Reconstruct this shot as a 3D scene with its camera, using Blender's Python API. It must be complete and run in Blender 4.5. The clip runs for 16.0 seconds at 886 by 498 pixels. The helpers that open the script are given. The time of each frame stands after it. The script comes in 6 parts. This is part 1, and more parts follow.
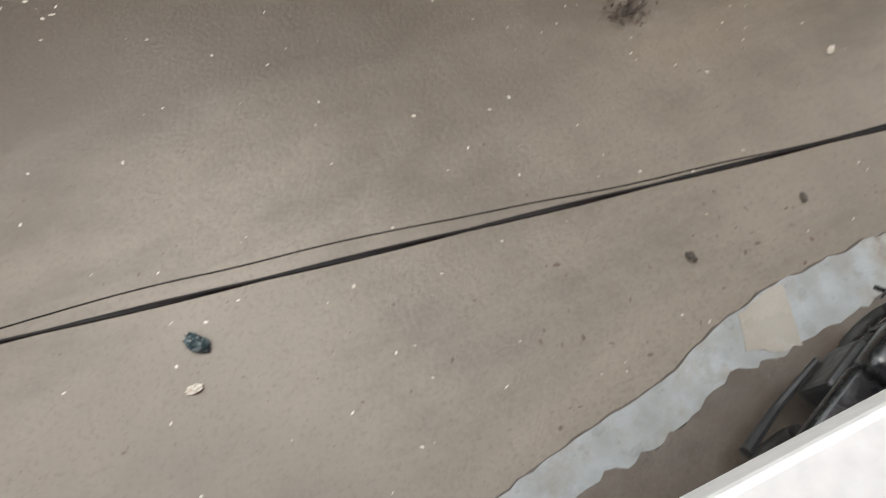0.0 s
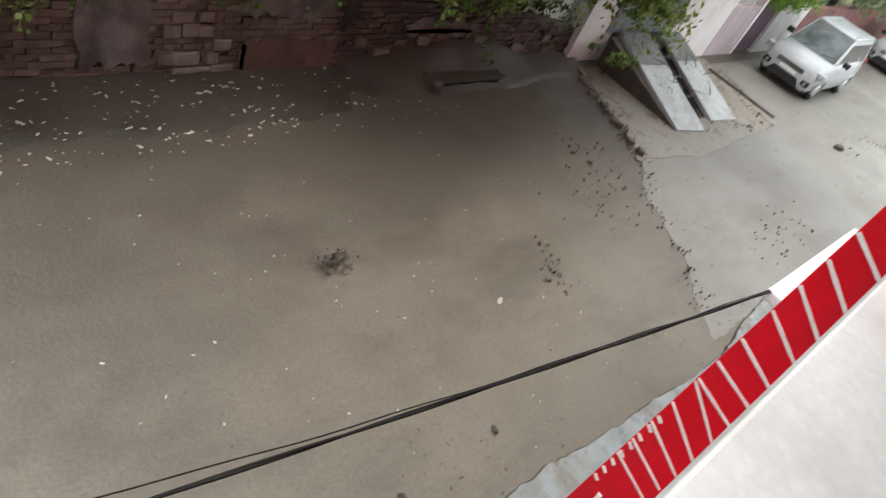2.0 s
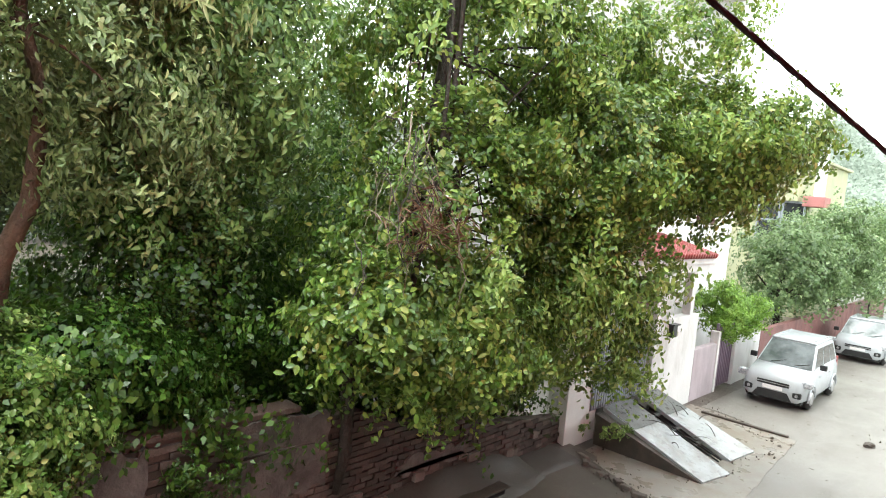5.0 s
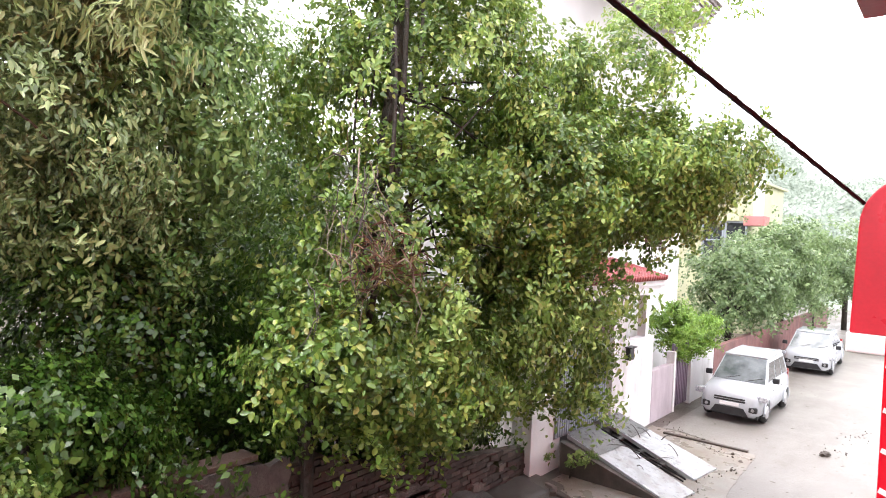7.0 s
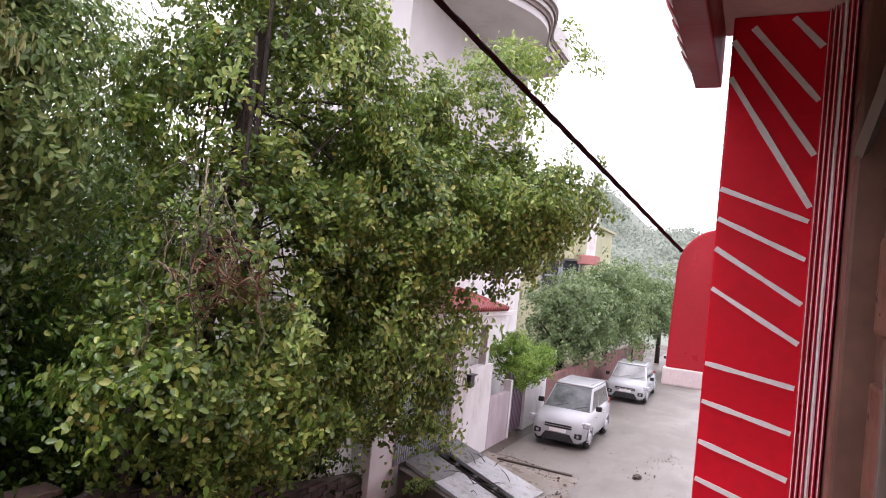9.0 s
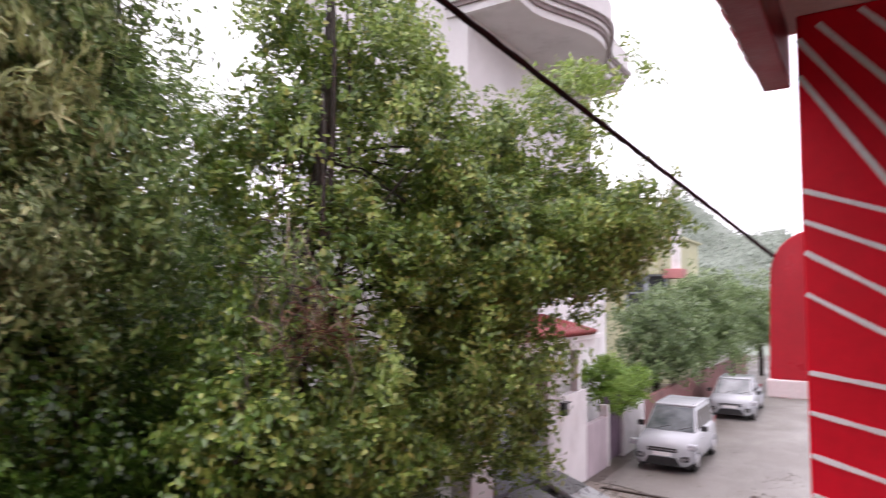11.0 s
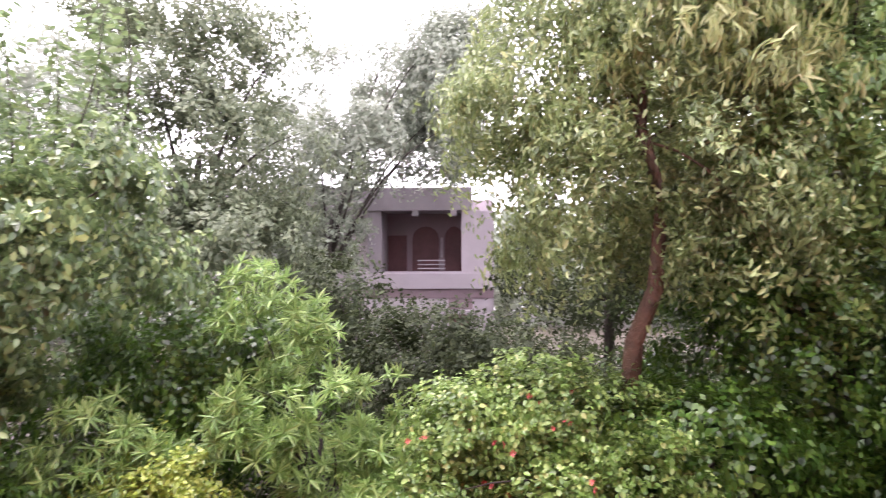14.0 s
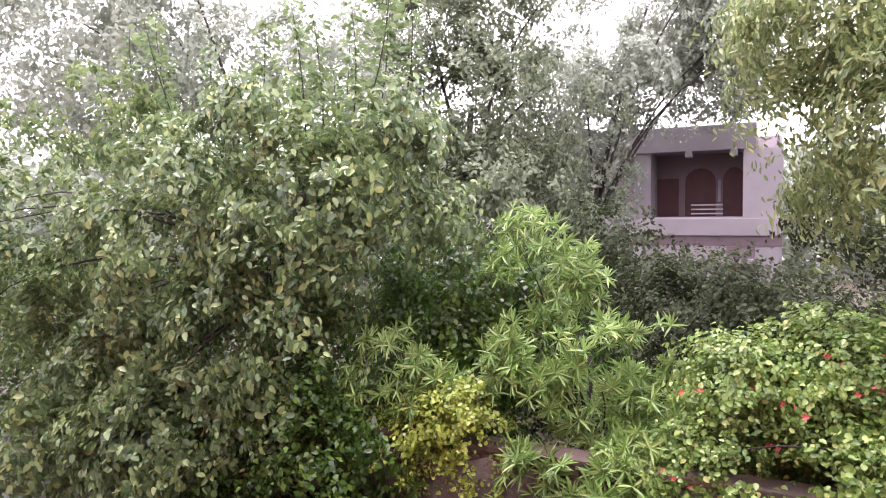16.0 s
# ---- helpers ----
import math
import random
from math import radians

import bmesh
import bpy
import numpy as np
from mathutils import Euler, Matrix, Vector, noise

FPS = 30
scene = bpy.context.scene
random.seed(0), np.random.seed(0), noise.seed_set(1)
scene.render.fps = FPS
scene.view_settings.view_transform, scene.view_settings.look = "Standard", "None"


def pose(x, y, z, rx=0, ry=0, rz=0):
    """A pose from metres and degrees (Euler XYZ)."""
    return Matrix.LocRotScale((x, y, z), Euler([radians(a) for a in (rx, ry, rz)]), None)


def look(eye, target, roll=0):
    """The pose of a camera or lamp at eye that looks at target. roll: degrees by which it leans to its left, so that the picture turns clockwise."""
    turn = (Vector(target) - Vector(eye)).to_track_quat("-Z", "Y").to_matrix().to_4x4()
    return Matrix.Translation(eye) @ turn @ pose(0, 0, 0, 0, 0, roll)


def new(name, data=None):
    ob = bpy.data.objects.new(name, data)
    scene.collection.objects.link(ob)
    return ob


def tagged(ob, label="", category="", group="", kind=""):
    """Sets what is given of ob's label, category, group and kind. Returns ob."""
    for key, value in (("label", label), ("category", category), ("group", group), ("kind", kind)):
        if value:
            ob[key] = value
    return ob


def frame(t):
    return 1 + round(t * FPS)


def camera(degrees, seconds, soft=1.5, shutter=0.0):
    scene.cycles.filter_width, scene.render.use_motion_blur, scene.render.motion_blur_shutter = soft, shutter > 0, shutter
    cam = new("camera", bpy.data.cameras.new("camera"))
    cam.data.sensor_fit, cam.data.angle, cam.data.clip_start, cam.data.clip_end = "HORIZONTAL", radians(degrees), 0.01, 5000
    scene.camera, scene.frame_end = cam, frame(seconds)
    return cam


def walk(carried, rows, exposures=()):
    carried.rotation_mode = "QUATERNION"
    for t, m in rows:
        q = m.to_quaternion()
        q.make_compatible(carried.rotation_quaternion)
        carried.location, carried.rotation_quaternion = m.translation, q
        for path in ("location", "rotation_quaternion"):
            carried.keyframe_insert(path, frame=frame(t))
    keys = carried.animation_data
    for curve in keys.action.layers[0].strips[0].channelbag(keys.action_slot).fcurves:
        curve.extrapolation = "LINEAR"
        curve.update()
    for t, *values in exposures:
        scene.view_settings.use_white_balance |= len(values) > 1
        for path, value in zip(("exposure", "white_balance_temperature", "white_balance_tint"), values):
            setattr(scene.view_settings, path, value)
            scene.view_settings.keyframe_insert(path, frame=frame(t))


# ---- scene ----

def aim(x, y, z, yaw, pitch, roll):
    """A camera pose by its place and its yaw (clockwise from +y), pitch and roll in degrees."""
    a, p = radians(yaw), radians(pitch)
    ahead = Vector((math.sin(a) * math.cos(p), math.cos(a) * math.cos(p), math.sin(p)))
    return look((x, y, z), Vector((x, y, z)) + ahead, roll)


cam = camera(69.0, 16.0, soft=1.0, shutter=0.4)
PATH = [
    (0, -0.055, -0.060, 4.720, -60.73, -66.85, 5.21),
    (0.5, -0.035, -0.020, 4.740, -50.61, -59.32, 14.94),
    (1, -0.035, -0.005, 4.755, -41.23, -53.08, 20.90),
    (1.5, -0.035, 0.010, 4.770, -35.77, -46.83, 24.35),
    (2, -0.035, 0.017, 4.778, -31.78, -39.34, 27.76),
    (2.5, -0.035, 0.023, 4.787, -28.93, -35.36, 29.36),
    (3, -0.035, 0.030, 4.795, -30.89, -30.81, 24.14),
    (3.5, -0.015, 0.060, 4.840, -35.77, -21.91, 14.46),
    (4, -0.004, 0.096, 4.869, -39.64, -12.85, 8.77),
    (4.2, 0.000, 0.110, 4.880, -41.00, -10.06, 7.25),
    (6.3, 0.015, 0.200, 4.840, -41.28, -1.39, 3.21),
    (6.5, 0.014, 0.200, 4.840, -39.58, -0.99, 3.44),
    (7, 0.012, 0.200, 4.840, -39.11, -1.36, 2.40),
    (7.5, 0.010, 0.200, 4.840, -38.62, -1.11, 2.74),
    (8, -0.011, 0.193, 4.840, -28.68, 0.82, 5.96),
    (8.2, -0.020, 0.190, 4.840, -26.85, 0.55, 6.53),
    (10.3, 0.000, 0.240, 4.850, -25.06, 4.60, 4.35),
    (10.5, 0.000, 0.223, 4.850, -25.34, 4.87, 3.55),
    (11, 0.000, 0.180, 4.850, -33.09, 4.19, 0.46),
    (11.5, 0.060, 0.130, 4.855, -46.99, 3.58, -2.80),
    (12, 0.070, 0.060, 4.850, -59.96, 2.08, -3.48),
    (12.5, 0.055, 0.030, 4.830, -70.55, 2.60, -2.27),
    (13, 0.041, 0.022, 4.827, -77.26, 1.95, -1.55),
    (13.5, 0.026, 0.015, 4.823, -85.38, 1.39, -1.17),
    (14, 0.028, -0.007, 4.819, -92.79, 0.52, -0.19),
    (14.5, 0.030, -0.030, 4.814, -100.00, -0.47, -0.12),
    (15, 0.040, -0.070, 4.810, -108.87, -1.98, -0.03),
    (15.5, 0.070, -0.060, 4.818, -114.47, -2.59, -0.80),
    (16, 0.090, -0.045, 4.820, -116.03, -3.99, -1.12),
]
walk(cam, [(t, aim(*row)) for t, *row in PATH],
     exposures=[(0.0, 0.44, 6500, 9), (1.0, 0.52, 6500, 8), (1.5, 0.46, 6500, 8), (2.0, 0.42, 6500, 7), (3.0, 0.33, 6500, 6), (3.5, 0.72, 6500, 0), (4.2, 1.0, 6500, -3), (6.5, 1.3, 6500, 18), (7.5, 1.29, 6500, 18), (8.2, 0.84, 6500, 25), (10.3, 0.2, 6500, 30), (11.2, 0.32, 6500, 30), (12.0, 1.28, 6500, 27), (12.5, 1.53, 6500, 28), (13.2, 1.44, 6500, 30), (14.0, 1.38, 6500, 31), (16.0, 1.28, 6500, 31)])

# ---- world and light: bright rain sky ----
world = bpy.data.worlds.new("rain_sky")
scene.world = world
world.use_nodes = True
wt = world.node_tree
wt.nodes.clear()
sky = wt.nodes.new("ShaderNodeTexSky")
sky.sky_type = "NISHITA"
sky.sun_disc = False
sky.sun_elevation, sky.sun_rotation = radians(75), radians(220)
sky.dust_density = 6.0
hsv = wt.nodes.new("ShaderNodeHueSaturation")
hsv.inputs["Saturation"].default_value = 0.12
wmix = wt.nodes.new("ShaderNodeMixRGB")
wmix.inputs[0].default_value = 0.75
wmix.inputs[2].default_value = (8.6, 8.9, 9.2, 1)
bg = wt.nodes.new("ShaderNodeBackground")
bg.inputs["Strength"].default_value = 0.24
wout = wt.nodes.new("ShaderNodeOutputWorld")
wt.links.new(sky.outputs[0], hsv.inputs["Color"])
wt.links.new(hsv.outputs[0], wmix.inputs[1])
wt.links.new(wmix.outputs[0], bg.inputs["Color"])
wt.links.new(bg.outputs[0], wout.inputs["Surface"])
sun = new("sun", bpy.data.lights.new("sun", "SUN"))
sun.data.energy, sun.data.angle, sun.data.color = 1.5, radians(30), (1.0, 0.97, 0.92)
sun.matrix_world = look((-5, -6, 30), (0, 0, 0))


# ---- materials ----
class Nodes:
    """A short way to write a node material."""

    def __init__(self, name):
        self.mat = bpy.data.materials.new(name)
        self.mat.use_nodes = True
        self.tree = self.mat.node_tree
        self.bsdf = self.tree.nodes["Principled BSDF"]
        self.out = self.tree.nodes["Material Output"]

    def add(self, kind, **values):
        n = self.tree.nodes.new(kind)
        for key, v in values.items():
            n.inputs[key.replace("_", " ")].default_value = v
        return n

    def link(self, a, b):
        self.tree.links.new(a, b)

    def coords(self, scale=(1, 1, 1)):
        c = self.tree.nodes.new("ShaderNodeNewGeometry")
        m = self.tree.nodes.new("ShaderNodeMapping")
        m.inputs["Scale"].default_value = scale
        self.link(c.outputs["Position"], m.inputs["Vector"])
        return m.outputs[0]

    def noise(self, scale, detail=4, where=None, rough=0.55):
        n = self.add("ShaderNodeTexNoise", Scale=scale, Detail=detail, Roughness=rough)
        self.link(where or self.coords(), n.inputs["Vector"])
        return n.outputs["Fac"]

    def ramp(self, fac, stops):
        r = self.tree.nodes.new("ShaderNodeValToRGB")
        e = r.color_ramp.elements
        while len(e) < len(stops):
            e.new(0.5)
        for k, (pos, col) in zip(e, stops):
            k.position = pos
            k.color = (*col, 1) if isinstance(col, tuple) else (col, col, col, 1)
        self.link(fac, r.inputs[0])
        return r.outputs[0]

    def mix(self, fac, a, b):
        m = self.tree.nodes.new("ShaderNodeMixRGB")
        for sock, v in zip(m.inputs, (fac, a, b)):
            if isinstance(v, (int, float)):
                sock.default_value = v if sock.type == "VALUE" else (v, v, v, 1)
            elif isinstance(v, tuple):
                sock.default_value = (*v, 1)
            else:
                self.link(v, sock)
        return m.outputs[0]

    def bump(self, height, strength, distance=0.02):
        b = self.add("ShaderNodeBump", Strength=strength, Distance=distance)
        self.link(height, b.inputs["Height"])
        self.link(b.outputs[0], self.bsdf.inputs["Normal"])

    def put(self, **sockets):
        for key, v in sockets.items():
            s = self.bsdf.inputs[key.replace("_", " ")]
            if isinstance(v, (int, float)):
                s.default_value = v
            elif isinstance(v, tuple):
                s.default_value = (*v, 1)
            else:
                self.link(v, s)
        return self


def surface(name, a, b, scale=6.0, rough=(0.35, 0.6), bump=0.3, fine=60.0, dist=0.01, metal=0.0, stain=None, gloss=0.4):
    """Two tones in large patches with fine grain, stains and relief."""
    n = Nodes(name)
    col = n.mix(n.ramp(n.noise(scale), [(0.35, 0.0), (0.65, 1.0)]), a, b)
    g = n.noise(fine, 3)
    col = n.mix(n.ramp(g, [(0.3, 0.25), (0.7, 0.0)]), col, tuple(0.55 * v for v in a))
    if stain:
        mask = n.ramp(n.noise(scale * 0.45, 6, n.coords((1, 1, 0.35)), 0.7), [(0.5, 0.0), (0.68, 0.85)])
        col = n.mix(mask, col, stain)
    n.put(Base_Color=col, Metallic=metal, Roughness=n.ramp(n.noise(scale * 1.7), [(0.3, rough[0]), (0.7, rough[1])]))
    n.bump(g, bump, dist)
    n.bsdf.inputs["Specular IOR Level"].default_value = gloss
    return n.mat


def leaf_material(name, dark, mid, light, odd=None, gloss=0.3):
    n = Nodes(name)
    g = n.tree.nodes.new("ShaderNodeNewGeometry")
    stops = [(0.0, dark), (0.55, mid), (0.94, light)]
    if odd:
        stops[-1] = (0.92, light)
        stops.append((0.985, odd))
    col = n.ramp(g.outputs["Random Per Island"], stops)
    big = n.noise(0.9, 2)
    col = n.mix(n.ramp(big, [(0.35, 0.45), (0.65, 0.0)]), col, dark)
    n.put(Base_Color=col, Roughness=gloss, Specular_IOR_Level=0.5)
    t = n.add("ShaderNodeBsdfTranslucent")
    n.link(n.mix(0.5, col, light), t.inputs["Color"])
    m = n.add("ShaderNodeMixShader", Fac=0.33)
    n.link(n.bsdf.outputs[0], m.inputs[1])
    n.link(t.outputs[0], m.inputs[2])
    n.link(m.outputs[0], n.out.inputs["Surface"])
    return n.mat


def mud_material(name, light, dark, deep, pale, gloss=(0.2, 0.42), silt_shade=None):
    n = Nodes(name)
    big, mid, fine, grit = n.noise(0.3, 5), n.noise(1.7, 7, None, 0.65), n.noise(22, 6, None, 0.7), n.noise(90, 3)
    streak = n.noise(0.9, 6, n.coords((1.0, 0.35, 1)), 0.68)
    col = n.mix(n.ramp(big, [(0.38, 0.0), (0.62, 1.0)]), light, dark)
    col = n.mix(n.ramp(streak, [(0.48, 0.0), (0.66, 0.75)]), col, deep)
    col = n.mix(n.ramp(mid, [(0.42, 0.0), (0.85, 0.5)]), col, pale)
    col = n.mix(n.ramp(fine, [(0.3, 0.55), (0.48, 0.0)]), col, deep)
    # dark specks in the colour stand in for rain pits, without relief
    pit_specks = n.noise(38, 4, None, 0.6)
    col = n.mix(n.ramp(pit_specks, [(0.6, 0.0), (0.68, 0.45)]), col, deep)
    if silt_shade:
        # reddish silt washed into the gutter; its darkening towards the wall paints in tree shade
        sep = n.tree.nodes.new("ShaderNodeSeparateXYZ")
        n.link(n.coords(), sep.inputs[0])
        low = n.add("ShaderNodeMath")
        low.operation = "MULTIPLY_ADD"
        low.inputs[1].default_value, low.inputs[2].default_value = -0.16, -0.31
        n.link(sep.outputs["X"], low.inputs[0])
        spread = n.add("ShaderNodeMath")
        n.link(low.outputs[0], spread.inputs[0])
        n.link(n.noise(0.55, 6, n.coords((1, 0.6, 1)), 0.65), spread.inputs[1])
        col = n.mix(n.ramp(spread.outputs[0], [(0.62, 0.0), (0.92, 0.8)]), col, silt_shade)
    col = n.mix(n.ramp(grit, [(0.66, 0.0), (0.74, 0.5)]), col, pale)
    n.put(Base_Color=col, Roughness=n.ramp(n.mix(0.5, big, mid), [(0.4, gloss[0]), (0.62, gloss[1])]), Specular_IOR_Level=0.45)
    n.bump(n.mix(0.5, mid, fine), 0.5, 0.03)
    return n.mat


# last colour: gutter silt, deepened to hold the tree shade beside the wall
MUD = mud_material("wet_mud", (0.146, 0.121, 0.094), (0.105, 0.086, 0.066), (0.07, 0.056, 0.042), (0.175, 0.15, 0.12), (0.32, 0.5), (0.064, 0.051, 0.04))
# concrete grey made paler so that the colour includes the sky's sheen
ROADGREY = mud_material("sheen_grey_road_concrete", (0.21, 0.196, 0.177), (0.168, 0.153, 0.136), (0.113, 0.1, 0.085), (0.26, 0.25, 0.232), (0.34, 0.52))
BEDMUD = mud_material("soaked_brown_mud", (0.085, 0.066, 0.05), (0.055, 0.042, 0.031), (0.032, 0.025, 0.018), (0.13, 0.12, 0.108), (0.15, 0.32))
# soil with litter, coloured darker to take in shade along the wall
SOIL = mud_material("shade_dark_litter_soil", (0.055, 0.043, 0.033), (0.04, 0.031, 0.024), (0.024, 0.019, 0.014), (0.08, 0.064, 0.048), (0.35, 0.6))
CONCRETE = surface("wet_concrete", (0.25, 0.265, 0.27), (0.18, 0.185, 0.182), 3.6, (0.2, 0.5), 0.4, 60, 0.012, 0, (0.15, 0.122, 0.095))
APRON = surface("muddy_concrete", (0.22, 0.19, 0.155), (0.26, 0.245, 0.22), 1.6, (0.2, 0.45), 0.3, 60, 0.01, 0, (0.17, 0.135, 0.1))
RAMP = surface("ramp_concrete", (0.42, 0.45, 0.46), (0.33, 0.35, 0.35), 4.0, (0.2, 0.45), 0.25, 90, 0.01, 0, (0.2, 0.18, 0.15))
STONE = surface("dark_stone", (0.09, 0.07, 0.057), (0.05, 0.04, 0.033), 5.0, (0.4, 0.7), 0.5, 40, 0.02, 0, (0.035, 0.035, 0.025))
REDPLASTER = surface("dull_red_plaster", (0.14, 0.072, 0.06), (0.085, 0.052, 0.045), 3.4, (0.4, 0.7), 0.6, 24, 0.03, 0, (0.035, 0.027, 0.022))
PALESTONE = surface("pale_wall_stone", (0.24, 0.2, 0.175), (0.16, 0.125, 0.108), 3.0, (0.4, 0.7), 0.5, 40, 0.02, 0, (0.05, 0.04, 0.034))
PLASTER = surface("old_mortar", (0.19, 0.155, 0.135), (0.13, 0.102, 0.088), 1.6, (0.4, 0.7), 0.5, 50, 0.02, 0, (0.05, 0.042, 0.035))
GREYPLASTER = surface("old_grey_plaster", (0.2, 0.175, 0.163), (0.085, 0.072, 0.066), 3.4, (0.4, 0.7), 0.7, 22, 0.03, 0, (0.04, 0.034, 0.03))
WHITEWASH = surface("white_wall_paint", (0.82, 0.81, 0.8), (0.76, 0.75, 0.74), 2.0, (0.5, 0.7), 0.15, 60, 0.005, 0, (0.45, 0.43, 0.4))
PINKWALL = surface("pinkish_wall_paint", (0.55, 0.47, 0.5), (0.47, 0.4, 0.43), 1.5, (0.5, 0.7), 0.15, 60, 0.005, 0, (0.35, 0.3, 0.31))
GREYHOUSE = surface("weathered_white_plaster", (0.6, 0.59, 0.58), (0.52, 0.51, 0.5), 0.8, (0.55, 0.75), 0.1, 40, 0.005, 0, (0.36, 0.35, 0.34))
YELLOW = surface("pale_yellow_plaster", (0.52, 0.52, 0.32), (0.44, 0.45, 0.3), 0.8, (0.55, 0.75), 0.1, 40)
# trim colour, also on flat slabs that stand in for dark openings
MAROON = surface("maroon_trim_and_dark_panels", (0.13, 0.05, 0.055), (0.1, 0.038, 0.042), 3, (0.4, 0.6), 0.1, 60)
REDWALL = surface("dull_red_wall", (0.26, 0.12, 0.11), (0.2, 0.09, 0.085), 2, (0.45, 0.65), 0.2, 50, 0.01, 0, (0.12, 0.07, 0.065))
LILAC = surface("lilac_gate_paint", (0.27, 0.21, 0.27), (0.22, 0.17, 0.22), 3, (0.35, 0.55), 0.1, 60)
RED = surface("red_gloss_paint", (0.76, 0.006, 0.022), (0.66, 0.005, 0.017), 7.0, (0.3, 0.5), 0.16, 40, 0.005, 0, (0.52, 0.014, 0.026), 0.22)
REDSOFT = surface("red_wet_roof_paint", (0.54, 0.014, 0.03), (0.45, 0.012, 0.025), 5.0, (0.25, 0.4), 0.2, 45, 0.004)
EAVERED = surface("dark_red_eave_paint", (0.3, 0.012, 0.022), (0.22, 0.01, 0.017), 5.0, (0.3, 0.5), 0.2, 45, 0.004)
WHITEPAINT = surface("white_line_paint", (0.87, 0.86, 0.85), (0.8, 0.78, 0.77), 20.0, (0.4, 0.55), 0.2, 90, 0.003)
SILL = surface("white_sill_paint", (0.82, 0.8, 0.79), (0.77, 0.74, 0.73), 6.0, (0.35, 0.55), 0.1, 70, 0.003, 0, (0.62, 0.58, 0.56))
SOFFIT = surface("pink_soffit_paint", (0.8, 0.6, 0.54), (0.74, 0.54, 0.48), 4.0, (0.5, 0.7), 0.1, 60)
WOOD = surface("dark_brown_wood", (0.24, 0.12, 0.085), (0.15, 0.072, 0.052), 8.0, (0.25, 0.5), 0.3, 35, 0.004)
TILE = surface("red_roof_tile", (0.32, 0.045, 0.04), (0.25, 0.035, 0.03), 4.0, (0.3, 0.5), 0.2, 50)
BARK = surface("dark_wet_bark", (0.055, 0.042, 0.034), (0.03, 0.023, 0.018), 9.0, (0.5, 0.8), 0.8, 30, 0.03)
ORANGEBARK = surface("orange_brown_bark", (0.13, 0.07, 0.042), (0.07, 0.04, 0.027), 7.0, (0.5, 0.8), 0.8, 30, 0.03)
TWIG = surface("pale_dry_twig", (0.25, 0.2, 0.15), (0.17, 0.13, 0.09), 9.0, (0.6, 0.8), 0.4, 60)
BLACK = surface("black_rubber_sheath", (0.008, 0.008, 0.008), (0.014, 0.012, 0.011), 12.0, (0.5, 0.7), 0.3, 60, 0.004, 0, None, 0.15)
DARKROOM = surface("dark_interior_paint", (0.12, 0.1, 0.09), (0.1, 0.085, 0.075), 3.0, (0.6, 0.8), 0.1, 40)
SILVER = surface("silver_white_car_paint", (0.46, 0.48, 0.5), (0.44, 0.46, 0.48), 3.0, (0.16, 0.24), 0.02, 60, 0.001)
RUBBER = surface("tyre_rubber", (0.02, 0.02, 0.02), (0.03, 0.028, 0.026), 12.0, (0.6, 0.8), 0.3, 80)
STEEL = surface("wheel_alloy", (0.5, 0.5, 0.51), (0.42, 0.42, 0.43), 9.0, (0.25, 0.4), 0.05, 60, 0.002, 0.9)
GRILLE = surface("dark_grille_plastic", (0.02, 0.02, 0.022), (0.03, 0.03, 0.03), 9.0, (0.3, 0.5), 0.1, 60)
GRIT = surface("muddy_grit", (0.105, 0.084, 0.066), (0.065, 0.05, 0.039), 14.0, (0.4, 0.6), 0.3, 60)
BIKEBLACK = surface("wet_black_enamel", (0.008, 0.008, 0.009), (0.014, 0.014, 0.015), 9.0, (0.15, 0.35), 0.1, 40, 0.002, 0, None, 0.7)
GREYWOOD = surface("weathered_grey_wood", (0.24, 0.19, 0.16), (0.15, 0.115, 0.095), 7.0, (0.5, 0.7), 0.4, 50, 0.004)
LITTER = surface("pale_litter", (0.58, 0.54, 0.47), (0.3, 0.26, 0.21), 30.0, (0.5, 0.7), 0.1, 60)
DEBRIS = surface("dark_leaf_litter", (0.06, 0.043, 0.032), (0.1, 0.07, 0.05), 30.0, (0.4, 0.6), 0.2, 60)
TEAL = surface("dark_teal_plastic", (0.03, 0.055, 0.06), (0.015, 0.02, 0.024), 25.0, (0.15, 0.35), 0.3, 60)
FLOWER = surface("red_petals", (0.5, 0.06, 0.06), (0.55, 0.16, 0.14), 30.0, (0.4, 0.6), 0.05, 60)


def glass_material():
    n = Nodes("dark_car_glass")
    n.put(Base_Color=(0.03, 0.035, 0.04), Roughness=0.04, Specular_IOR_Level=0.7)
    return n.mat


GLASS = glass_material()
# grey patches in the glass colour paint in reflected sky and trees
SCREEN = surface("windscreen_reflection", (0.2, 0.22, 0.23), (0.07, 0.085, 0.085), 2.2, (0.06, 0.14), 0.15, 30, 0.002, 0, None, 0.9)
HEADLAMP = surface("headlamp_glass", (0.62, 0.63, 0.65), (0.2, 0.21, 0.23), 20, (0.05, 0.1), 0.02, 60, 0.001)
LEAF_CREEPER = leaf_material("creeper_leaf", (0.032, 0.077, 0.013), (0.12, 0.235, 0.038), (0.37, 0.475, 0.1), (0.46, 0.44, 0.13))
# lighter leaf of the outer sprays, with sunlit brightness put into its colour
LEAF_SPRAY = leaf_material("lit_spray_leaf", (0.08, 0.155, 0.025), (0.22, 0.35, 0.065), (0.44, 0.56, 0.16), (0.47, 0.46, 0.16))
LEAF_TALL = leaf_material("deep_green_leaf", (0.042, 0.095, 0.02), (0.155, 0.265, 0.07), (0.36, 0.48, 0.16))
